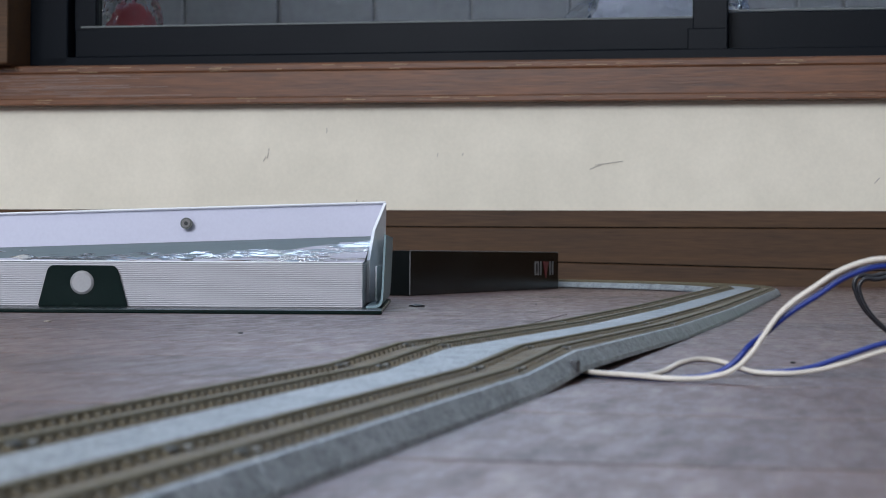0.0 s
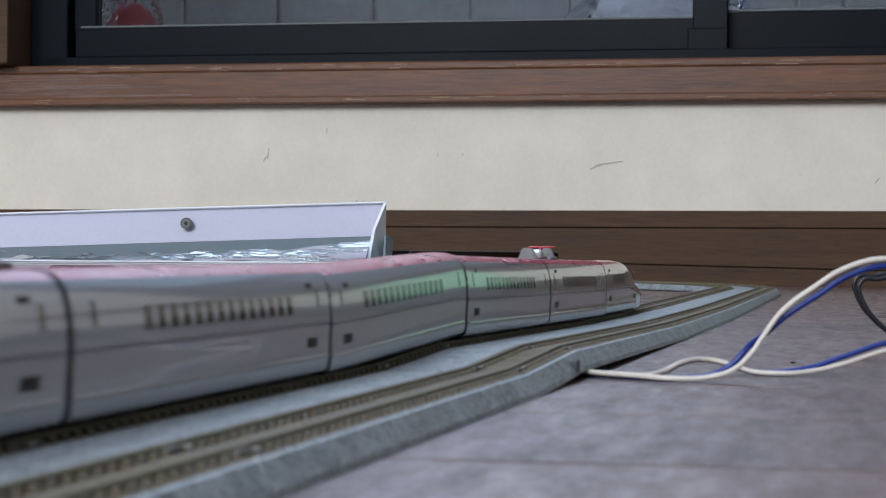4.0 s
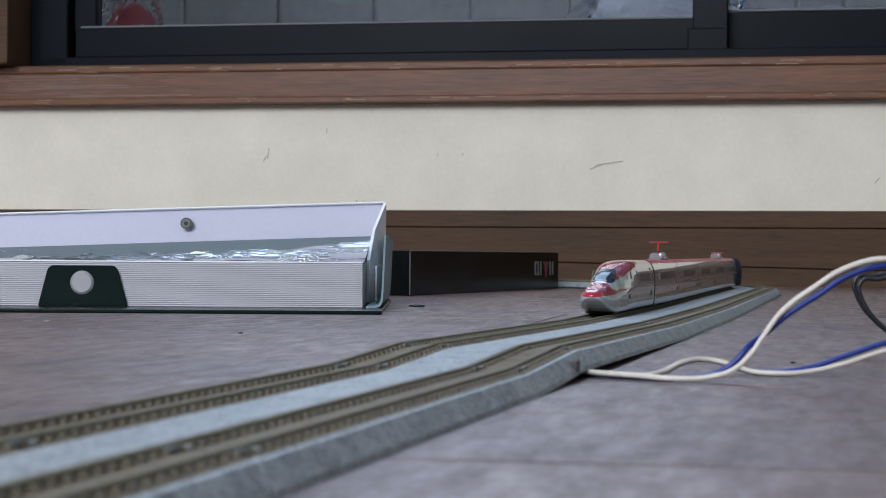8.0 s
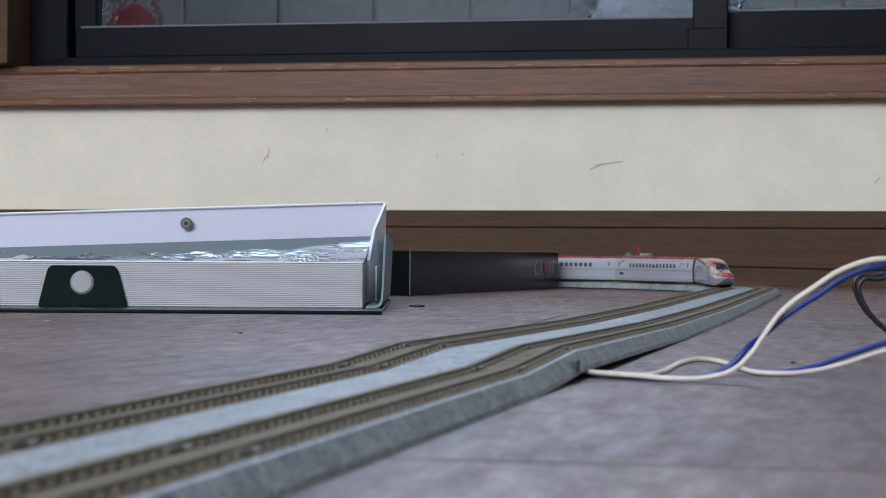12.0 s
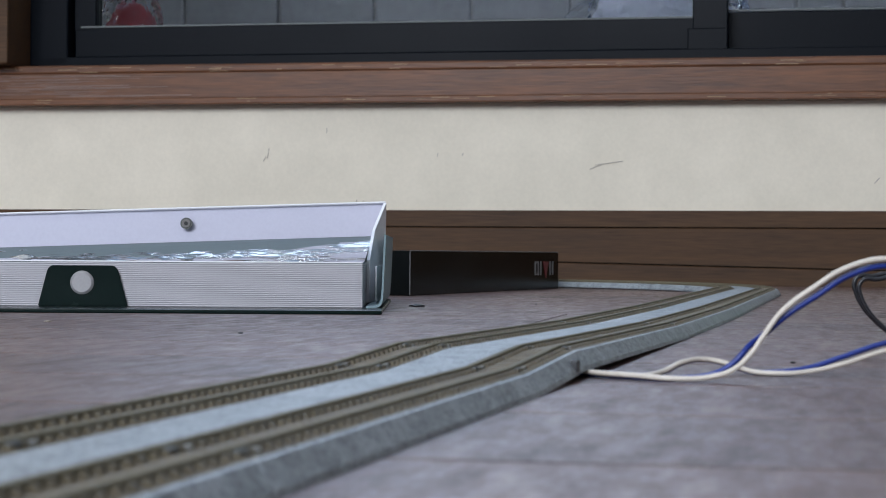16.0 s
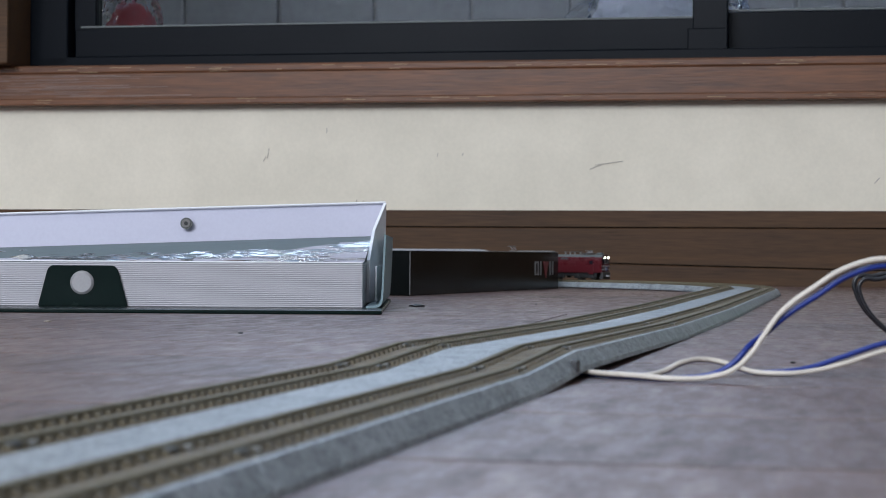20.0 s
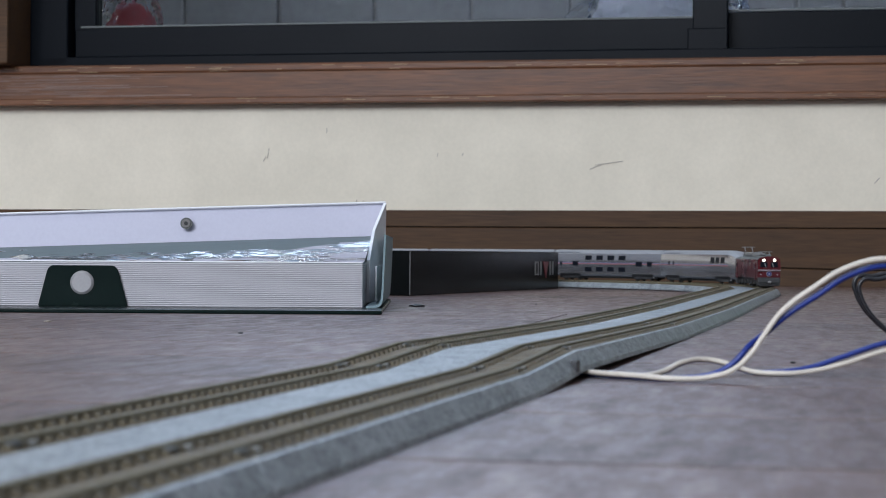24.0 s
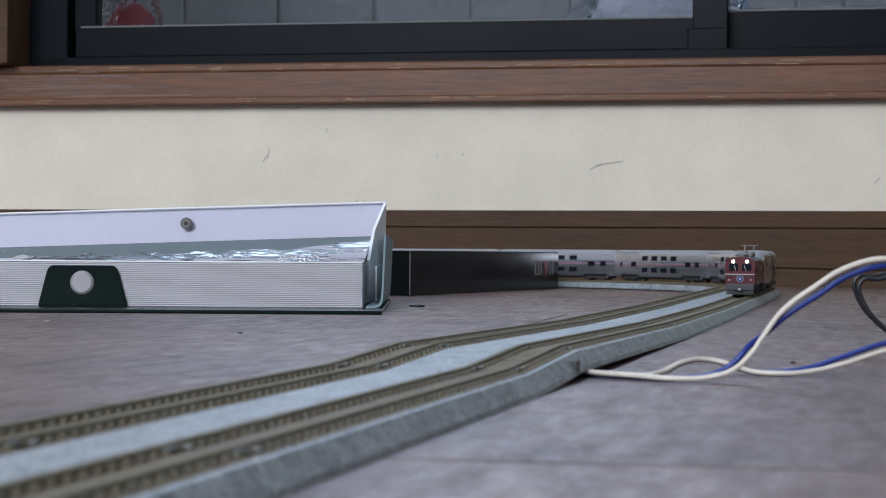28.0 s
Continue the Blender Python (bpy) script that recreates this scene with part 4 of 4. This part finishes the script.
def raised_pantograph(car, x):
    p = part("pantograph", box((0.008, 0.0050, 0.0010), (x, 0, 0.0238), 0.0003), PALE_ROOF, car, "red raised single-arm pantograph")
    part("lower_arm", rod((x - 0.0035, 0, 0.0250), (x + 0.0035, 0, 0.0285), 0.0006, sides=8), PANTO_RED, p)
    part("upper_arm", rod((x + 0.0035, 0, 0.0285), (x, 0, 0.0325), 0.00055, sides=8), PANTO_RED, p)
    part("collector", box((0.0018, 0.0105, 0.0006), (x, 0, 0.0327), 0.0003), PANTO_RED, p)


def roof_gear(car, x, way):
    g = part("insulator_cover", box((0.0050, 0.0070, 0.0034), (x - way * 0.0110, 0, 0.0248), 0.0009), CHROME, car, "silver insulator housing")
    for dx, tall in ((-0.020, 0.0042), (0.015, 0.0046)):
        bm = prism([(-0.0034, 0.0228), (0.0034, 0.0228), (0.0018, 0.0228 + tall), (-0.0018, 0.0228 + tall)], x + way * dx - 0.0012, x + way * dx + 0.0012)
        bmesh.ops.bevel(bm, geom=list(bm.edges), offset=0.0004, segments=2, affect="EDGES")
        part("sound_shield", bm, PALE_ROOF, car, "pale grey sound shield")
    part("base_fairing", box((0.012, 0.0070, 0.0012), (x + way * 0.013, 0, 0.0237), 0.0005), PALE_ROOF, car)


def bellows(x):
    """A thin gangway diaphragm a little inside the body's outline."""
    side = [(w * 0.95, 0.0018 + (z - 0.0012) * 0.95) for w, z in CAR_HALF]
    return prism([(-y, z) for y, z in side[:-1]] + [(y, z) for y, z in side[::-1]], x, x + 0.0011)


def express_car(length, nose, panto=""):
    half = length / 2
    name = "express_end_car" if nose else "express_car"
    label = "white and crimson express train nose car, scale model" if nose else "white express train coach with crimson roof, scale model"
    if panto:
        label = "white express train coach with roof pantograph, scale model"
    car = thing(name, label, "model train", group="cars of the white express train")
    rings = car_rings(length, nose)
    if nose:
        def share(x, b):
            marks = paint_borders(half - x)
            return marks[3] + (1.0 - marks[3]) * (b - 31.5) / 18.0

        def is_glass(x, b):
            return b >= 32 and 0.0245 < half - x < 0.0465 and share(x, b) > glass_border(half - x)

        def is_red(x, b):
            d = half - x
            if 12 <= b < 20:
                return d < 0.062
            if 20 <= b < 32:
                return d < 0.0235
            return b >= 32 and not is_glass(x, b) and (d < 0.0235 or d > 0.0335)
    else:
        def is_glass(x, b):
            return False

        def is_red(x, b):
            return b >= 9
    body = part("body", shell(rings, lambda x, b: not is_red(x, b) and not is_glass(x, b), False, False, nose), CAR_WHITE, car, "glossy white body shell", True)
    part("end_wall", end_plate(rings[0][1], rings[0][0], -1), BELLOWS, car, "dark end wall")
    if not nose:
        part("end_wall", end_plate(rings[-1][1], rings[-1][0], 1), BELLOWS, car, "dark end wall")
    part("roof", shell(rings, is_red, False, nose), CAR_RED if nose else CAR_ROOF, car, "crimson roof", True)
    if nose:
        part("windscreen", shell(rings, is_glass), SMOKE, car, "black wraparound windscreen", True)
        for side in (-1, 1):
            part("headlight", box((0.0050, 0.0014, 0.0008), (half - 0.0130, side * 0.0030, 0.01155), 0.0003, pose(0, 0, 0, 0, 5, -side * 14)), CHROME, car, "clear headlight lens")
    part("underframe", box((length - (0.030 if nose else 0.006), 0.0125, 0.0024), (-(0.010 if nose else 0), 0, 0.0016), 0.0004), UNDER, car)
    rear = -half
    if not nose:
        part("gangway", bellows(half - 0.0002), BELLOWS, car, "grey gangway bellows")
    part("gangway", bellows(rear - 0.0008), BELLOWS, car, "grey gangway bellows")
    # passenger windows on both sides
    if nose:
        rows = [(-half + 0.0205 + i * 0.0062) for i in range(6)]
        doors = (-half + 0.0075, -half + 0.0620)
    else:
        rows = [-0.036 + i * 0.0054 for i in range(14)]
        doors = (-half + 0.0075, half - 0.0075)
    for side in (-1, 1):
        for x in rows:
            part("window", patch(x - 0.0014, x + 0.0014, 0.0136, 0.0172, side), TINTED, body)
        for x in doors:
            part("door_window", patch(x - 0.0007, x + 0.0007, 0.0146, 0.0184, side), TINTED, body)
        part("side_line", patch(rear + 0.001, (half - 0.062) if nose else half - 0.001, 0.0110, 0.0116, side, proud=0.00008), CAR_GREY, body, "thin grey side line")
        part("number_panel", patch(rear + 0.0085, rear + 0.0145, 0.0066, 0.0086, side), UNDER, body, "small dark panel")
        part("destination_panel", patch(rear + 0.0105, rear + 0.0140, 0.0186, 0.0196, side), UNDER, body)
        if panto:
            for k, (dx, z, w) in enumerate(((0.0040, 0.0172, 0.0062), (0.0050, 0.0160, 0.0050), (0.0060, 0.0149, 0.0036), (0.0070, 0.0138, 0.0022))):
                part("emblem_stroke", patch(half - 0.012 - dx - w / 2, half - 0.012 - dx + w / 2, z, z + 0.0005, side, proud=0.00009), CAR_GREY if k else CAR_RED, body, "thin stroke of an emblem")
        part("skirt_line", patch(rear + 0.002, half - (0.070 if nose else 0.002), 0.0045, 0.0049, side, proud=0.00030), CAR_WHITE, body, "pale raised skirt line")
        if nose:
            part("cab_door_window", patch(half - 0.0605, half - 0.0588, 0.0150, 0.0186, side), TINTED, body)
            part("crew_door_handle", patch(half - 0.056, half - 0.0543, 0.0062, 0.0082, side), UNDER, body)
    wheel_x = half - 0.022
    bogie(car, -wheel_x)
    bogie(car, (half - 0.038) if nose else wheel_x)
    if panto:
        roof_gear(car, -0.038, -1 if panto == "up" else 1)
        (raised_pantograph if panto == "up" else folded_pantograph)(car, -0.038)
    return car


LOCO_HALF = [(0.0090, 0.0072), (0.0093, 0.0078), (0.00935, 0.0130), (0.0093, 0.0190), (0.0089, 0.0224), (0.0076, 0.0236), (0.0045, 0.0246), (0.0, 0.0249)]
COACH_HALF = [(0.0086, 0.0042), (0.0092, 0.00575), (0.0096, 0.00897), (0.0097, 0.01397), (0.0096, 0.01952), (0.0092, 0.02307), (0.0084, 0.02584), (0.007, 0.02795), (0.0046, 0.02918), (0.0, 0.02962)]


def plain_rings(half_section, x0, x1, n=8, taper=0.0):
    rings = []
    for i in range(n + 1):
        x = x0 + (x1 - x0) * i / n
        end = min(x - x0, x1 - x)
        k = 1.0 - (taper * max(0.0, 1 - end / 0.003) if taper else 0)
        rings.append((x, [(-w * k, z) for w, z in half_section[:-1]] + [(w * k, z) for w, z in half_section[::-1]]))
    return rings


def locomotive():
    L = 0.116
    half = L / 2
    car = thing("electric_locomotive", "dark red electric locomotive with glowing headlights, scale model", "model train")
    rings = plain_rings(LOCO_HALF, -half, half, 12)
    body = part("body", shell(rings, lambda x, b: b < 4, True, True), LOCO_RED, car, "deep red body")
    part("roof", shell(rings, lambda x, b: b >= 4), LOCO_ROOF, car, "grey roof", True)
    for end in (-1, 1):
        x = end * (half + 0.0003)
        for y in (-0.0042, 0.0042):
            part("cab_window", box((0.0008, 0.0058, 0.0042), (x, y, 0.0182), 0.0003), SMOKE, body, "dark cab window")
            part("wiper", box((0.0006, 0.0004, 0.0034), (x + end * 0.0003, y * 0.75, 0.0178), 0, pose(0, 0, 0, 20, 0, 0)), STEEL, body)
            part("headlight_rim", rod((x - end * 0.0005, y * 1.02, 0.0219), (x + end * 0.0006, y * 1.02, 0.0219), 0.0015, sides=20), LOCO_GREY, body)
            part("headlight", rod((x, y * 1.02, 0.0219), (x + end * 0.0009, y * 1.02, 0.0219), 0.00095, sides=20), LAMP if end > 0 else STEEL, body, "glowing round headlight" if end > 0 else "")
            part("tail_lamp", rod((x - end * 0.0004, y * 1.6, 0.0102), (x + end * 0.0007, y * 1.6, 0.0102), 0.0006, sides=14), STEEL, body)
            part("buffer_step", box((0.0030, 0.0034, 0.0040), (x - end * 0.001, y * 1.65, 0.0030), 0.0004), LOCO_GREY, body, "grey front step")
        part("white_band", box((0.0006, 0.0185, 0.0005), (x, 0, 0.0138), 0.0001), CARD, body, "thin white band")
        part("grey_band", box((0.0006, 0.0185, 0.0005), (x, 0, 0.0126), 0.0001), LOCO_GREY, body, "thin grey band")
        part("front_skirt", box((0.0022, 0.0184, 0.0046), (x - end * 0.0002, 0, 0.0056), 0.0008), LOCO_GREY, body, "grey buffer beam")
        part("coupler", box((0.0050, 0.0022, 0.0018), (x + end * 0.002, 0, 0.0042), 0.0005), STEEL, body, "metal knuckle coupler")
        part("plough", prism([(-0.0070, 0.0010), (0.0070, 0.0010), (0.0078, 0.0032), (-0.0078, 0.0032)], x - 0.0012, x + 0.0012), UNDER, body)
        if end > 0:
            part("head_mark", rod((x, 0, 0.0108), (x + 0.0010, 0, 0.0108), 0.0019, sides=24), BADGE, body, "round dark blue head mark")
            part("head_mark_rim", rod((x, 0, 0.0108), (x + 0.0008, 0, 0.0108), 0.0022, sides=24), STEEL, body)
            part("head_mark_motif", box((0.0006, 0.0010, 0.0012), (x + 0.0009, 0, 0.0108), 0.0003), CARD, body)
        # side doors and louvres
    for side in (-1, 1):
        for i in range(9):
            part("louvre", box((0.0075, 0.0004, 0.0018), (-0.036 + i * 0.009, side * 0.00922, 0.0208), 0.0001), LOCO_GREY if i % 4 == 2 else LOCO_RED, body)
        part("grille", box((0.060, 0.0004, 0.0030), (0, side * 0.00938, 0.0160), 0.0002), LOCO_RED, body)
        for x in (-0.047, 0.047):
            part("cab_door", box((0.0055, 0.0004, 0.0145), (x, side * 0.00945, 0.0130), 0.0002), LOCO_RED, body)
            part("door_window", box((0.0036, 0.0005, 0.0036), (x, side * 0.0096, 0.0172), 0.0002), SMOKE, body)
        for i in range(7):
            part("sandbox", box((0.0050, 0.0016, 0.0040), (-0.046 + i * 0.0153, side * 0.0072, 0.0038), 0.0006), UNDER, car)
    for x in (-0.040, 0.0, 0.040):
        bogie(car, x, wheels=(-0.0075, 0.0075))
    part("underframe", box((0.104, 0.0140, 0.0040), (0, 0, 0.0058), 0.0005), UNDER, car)
    # roof equipment
    part("roof_hatch", box((0.040, 0.0092, 0.0038), (-0.018, 0, 0.0264), 0.0012), PALE_ROOF, car, "pale grey roof equipment cover")
    for x in (0.014, 0.019, 0.024, 0.030):
        part("insulator", rod((x, 0.002, 0.0244), (x, 0.002, 0.0272), 0.0008, sides=12), PALE_ROOF, car)
    part("busbar", rod((0.012, 0.002, 0.0273), (0.032, 0.002, 0.0275), 0.0004, sides=8), WHEEL, car)
    for x, tall in ((0.040, 0.0030), (-0.045, 0.0070)):
        p = part("pantograph", box((0.011, 0.0080, 0.0008), (x, 0, 0.0258), 0.0003), LOCO_GREY, car, "grey raised pantograph" if tall > 0.003 else "grey folded pantograph")
        for y in (-0.0034, 0.0034):
            part("lower_arm", rod((x - 0.0050, y, 0.0254), (x + 0.0030, y * 0.9, 0.0254 + tall * 0.55), 0.00045, sides=6), STEEL, p)
            part("upper_arm", rod((x + 0.0030, y * 0.9, 0.0254 + tall * 0.55), (x, y * 0.9, 0.0254 + tall), 0.00045, sides=6), STEEL, p)
            part("insulator", rod((x, y, 0.0232), (x, y, 0.0248), 0.0008, sides=10), PALE_ROOF, p)
        for dx in (-0.0014, 0.0014):
            part("collector", box((0.0010, 0.0110, 0.0006), (x + dx, 0, 0.0256 + tall), 0.0002), PALE_ROOF, p)
    part("whistle_cover", box((0.0060, 0.0050, 0.0022), (0.052, 0, 0.0256), 0.0006), LOCO_ROOF, car)
    return car


def coach(lounge):
    L = 0.1300
    half = L / 2
    label = "silver lounge coach with panoramic end window, scale model" if lounge else "silver double-deck sleeping coach with coloured bands, scale model"
    car = thing("lounge_coach" if lounge else "sleeping_coach", label, "model train", group="coaches of the silver sleeper train")
    rings = plain_rings(COACH_HALF, -half, half, 16)
    if lounge:
        n = len(rings)
        out = []
        for x, ring in rings:
            d = half - x
            drop = max(0.0, 0.010 - d) / 0.010
            out.append((x, [(y * (1 - 0.10 * drop), z - 0.0042 * drop * max(0.0, (z - 0.012) / 0.015)) for y, z in ring]))
        rings = out
    body = part("body", shell(rings, lambda x, b: 1 <= b < 6), SILVER, car, "satin silver body", True)
    part("end_wall", end_plate(rings[0][1], -half, -1), BELLOWS, car, "dark end wall")
    part("end_wall", end_plate(rings[-1][1], half, 1), COACH_SKIRT if lounge else BELLOWS, car, "dark end wall")
    part("roof", shell(rings, lambda x, b: b >= 6), COACH_ROOF, car, "pale ribbed roof", True)
    part("skirt", shell(rings, lambda x, b: b < 1), COACH_SKIRT, car, "dark grey skirt", True)
    for x in (-half - 0.0012, half + 0.0012):
        if not (lounge and x > 0):
            part("gangway", box((0.0024, 0.0130, 0.0195), (x, 0, 0.0146), 0.0005), BELLOWS, car, "dark gangway bellows")
    for side in (-1, 1):
        part("band", patch(-half + 0.001, half - (0.012 if lounge else 0.001), 0.01574, 0.01641, side, COACH_HALF, 0.00004), BAND_RED, body, "thin rose band")
        part("band", patch(-half + 0.001, half - (0.012 if lounge else 0.001), 0.01674, 0.01719, side, COACH_HALF, 0.00004), BAND_BLUE, body, "thin lilac band")
        if lounge:
            spots = [(half - 0.021 - i * 0.0085, 0.0170, 0.0216, 0.0033) for i in range(3)] + [(-half + 0.016, 0.0148, 0.0180, 0.0012), (-half + 0.024, 0.0148, 0.0180, 0.0012)]
        else:
            spots = [(-0.021 + i * 0.0135, z0, z0 + 0.0038, 0.0040) for i in range(4) for z0 in (0.0082, 0.0182)]
            spots += [(0.0395, 0.0130, 0.0170, 0.0036), (0.052, 0.0130, 0.0170, 0.0028), (-0.037, 0.0130, 0.0170, 0.0034), (-0.055, 0.0130, 0.0166, 0.0014)]
        for x, z0, z1, w in spots:
            part("window", patch(x - w, x + w, 0.0042 + (z0 - 0.0042) * 1.11, 0.0042 + (z1 - 0.0042) * 1.11, side, COACH_HALF), SMOKE, body)
        part("roof_rail", patch(-half + 0.004, -half + 0.032, 0.02662, 0.02718, side, COACH_HALF, 0.0003), COACH_SKIRT, body)
        for x in (-0.0435, 0.0435):
            part("bogie_recess", patch(x - 0.0125, x + 0.0125, 0.0042, 0.0066, side, COACH_HALF, 0.00015), UNDER, body, "dark bogie opening")
            part("bogie_frame", box((0.021, 0.0014, 0.0022), (x, side * 0.0080, 0.0030), 0.0005), LOCO_GREY, car)
    if lounge:
        part("end_window", box((0.0010, 0.0128, 0.0070), (half + 0.0002, 0, 0.0180), 0.0006, pose(0, 0, 0, 0, -14, 0)), SMOKE, body, "large dark panoramic end window")
        part("tail_lamp", box((0.0010, 0.0022, 0.0022), (half + 0.0004, 0.0058, 0.0090), 0.0004), STEEL, body)
        part("end_plate", box((0.0016, 0.0150, 0.0050), (half + 0.0002, 0, 0.0074), 0.0008), COACH_ROOF, body)
    part("underframe", box((L - 0.012, 0.0130, 0.0028), (0, 0, 0.0036), 0.0005), UNDER, car)
    part("marker_light", box((0.0016, 0.0006, 0.0010), (0.0560, -0.0082, 0.0034), 0.0002), STEEL, car)
    for x in (-0.0435, 0.0435):
        bogie(car, x)
    return car


def build_trains():
    """The cars of both trains, front first, with the distance of each middle behind the front."""
    express, sleeper = [], []
    end, gap, n = 0.1434, 0.0022, 0.1243
    first = express_car(end, True)
    plain = express_car(n, False)
    low = express_car(n, False, "down")
    high = express_car(n, False, "up")
    at = 0.0
    for i in range(7):
        if i in (0, 6):
            car, size = (first if i == 0 else copy_thing(first, Matrix.Identity(4))), end
        elif i == 1:
            car, size = low, n
        elif i == 5:
            car, size = high, n
        else:
            car, size = (plain if i == 2 else copy_thing(plain, Matrix.Identity(4))), n
        flip = i >= 4
        express.append((car, at + size / 2, size * 0.33, flip))
        at += size + gap
    loco = locomotive()
    sleeper.append((loco, 0.0595, 0.040, False))
    lounge, bed = coach(True), coach(False)
    at = 0.1225
    for i in range(6):
        car = lounge if i == 0 else (bed if i == 1 else copy_thing(bed, Matrix.Identity(4)))
        sleeper.append((car, at + 0.0655, 0.0435, False))
        at += 0.1330
    return express, sleeper


# head of the express on the inner line; front of the locomotive on the outer line, which runs the other way
EXPRESS_RUN = [(0, -1.362), (0.5, -1.272), (1, -1.182), (1.5, -1.092), (2, -1.002), (2.5, -0.913), (3, -0.8237), (3.5, -0.730), (4.5, -0.536), (5.5, -0.342), (6, -0.2436), (6.5, -0.145),
               (7, -0.0446), (7.5, 0.058), (8, 0.162), (8.5, 0.268), (9, 0.3716), (9.5, 0.462), (10, 0.5508), (10.5, 0.6425), (11, 0.7327), (11.5, 0.8185), (12, 0.9084), (12.5, 1.001), (13.5, 1.183), (14.5, 1.365), (28, 3.795)]
SLEEPER_RUN = [(0, 2.05), (18, 0.512), (19.5, 0.378), (20, 0.335), (20.5, 0.294), (21, 0.254), (21.5, 0.210), (22.5, 0.127), (23.5, 0.0457), (24, 0.0045), (24.5, -0.0393), (25, -0.0824), (26, -0.1697), (27, -0.2536), (28, -0.3387)]


def car_pose(s_mid, reach, off, backwards, outer):
    a, b = s_mid + reach, s_mid - reach
    if outer:
        a, b = outer_to_s(a), outer_to_s(b)
    pa, pb = track_point(a, off), track_point(b, off)
    mid = (pa + pb) / 2
    d = (pb - pa) if backwards else (pa - pb)
    za, zb = track_lift(a), track_lift(b)
    tip = math.degrees(math.atan2((zb - za) if backwards else (za - zb), d.length))
    return pose(mid.x, mid.y, RAIL_TOP + (za + zb) / 2, 0, -tip, math.degrees(math.atan2(d.y, d.x)))


def run_at(table, t):
    return float(np.interp(t, [p[0] for p in table], [p[1] for p in table]))


def smooth_run(table, t):
    return sum(run_at(table, min(28.0, max(0.0, t + d))) * w for d, w in ((-0.2, 0.25), (0.0, 0.5), (0.2, 0.25)))


def motions():
    times = [i * 0.25 for i in range(113)]
    for car, back, reach, flip in EXPRESS:
        walk(car, [(t, car_pose(smooth_run(EXPRESS_RUN, t) - back, reach, 0.0, flip, False)) for t in times])
    for car, back, reach, flip in SLEEPER:
        walk(car, [(t, car_pose(smooth_run(SLEEPER_RUN, t) + back, reach, SPACING, True, True)) for t in times])


build_room()
build_window()
build_outside()
build_bookcase()
build_sleeve()
build_green_stand_in()
build_cables()
build_debris()
EXPRESS, SLEEPER = build_trains()
build_track()
motions()
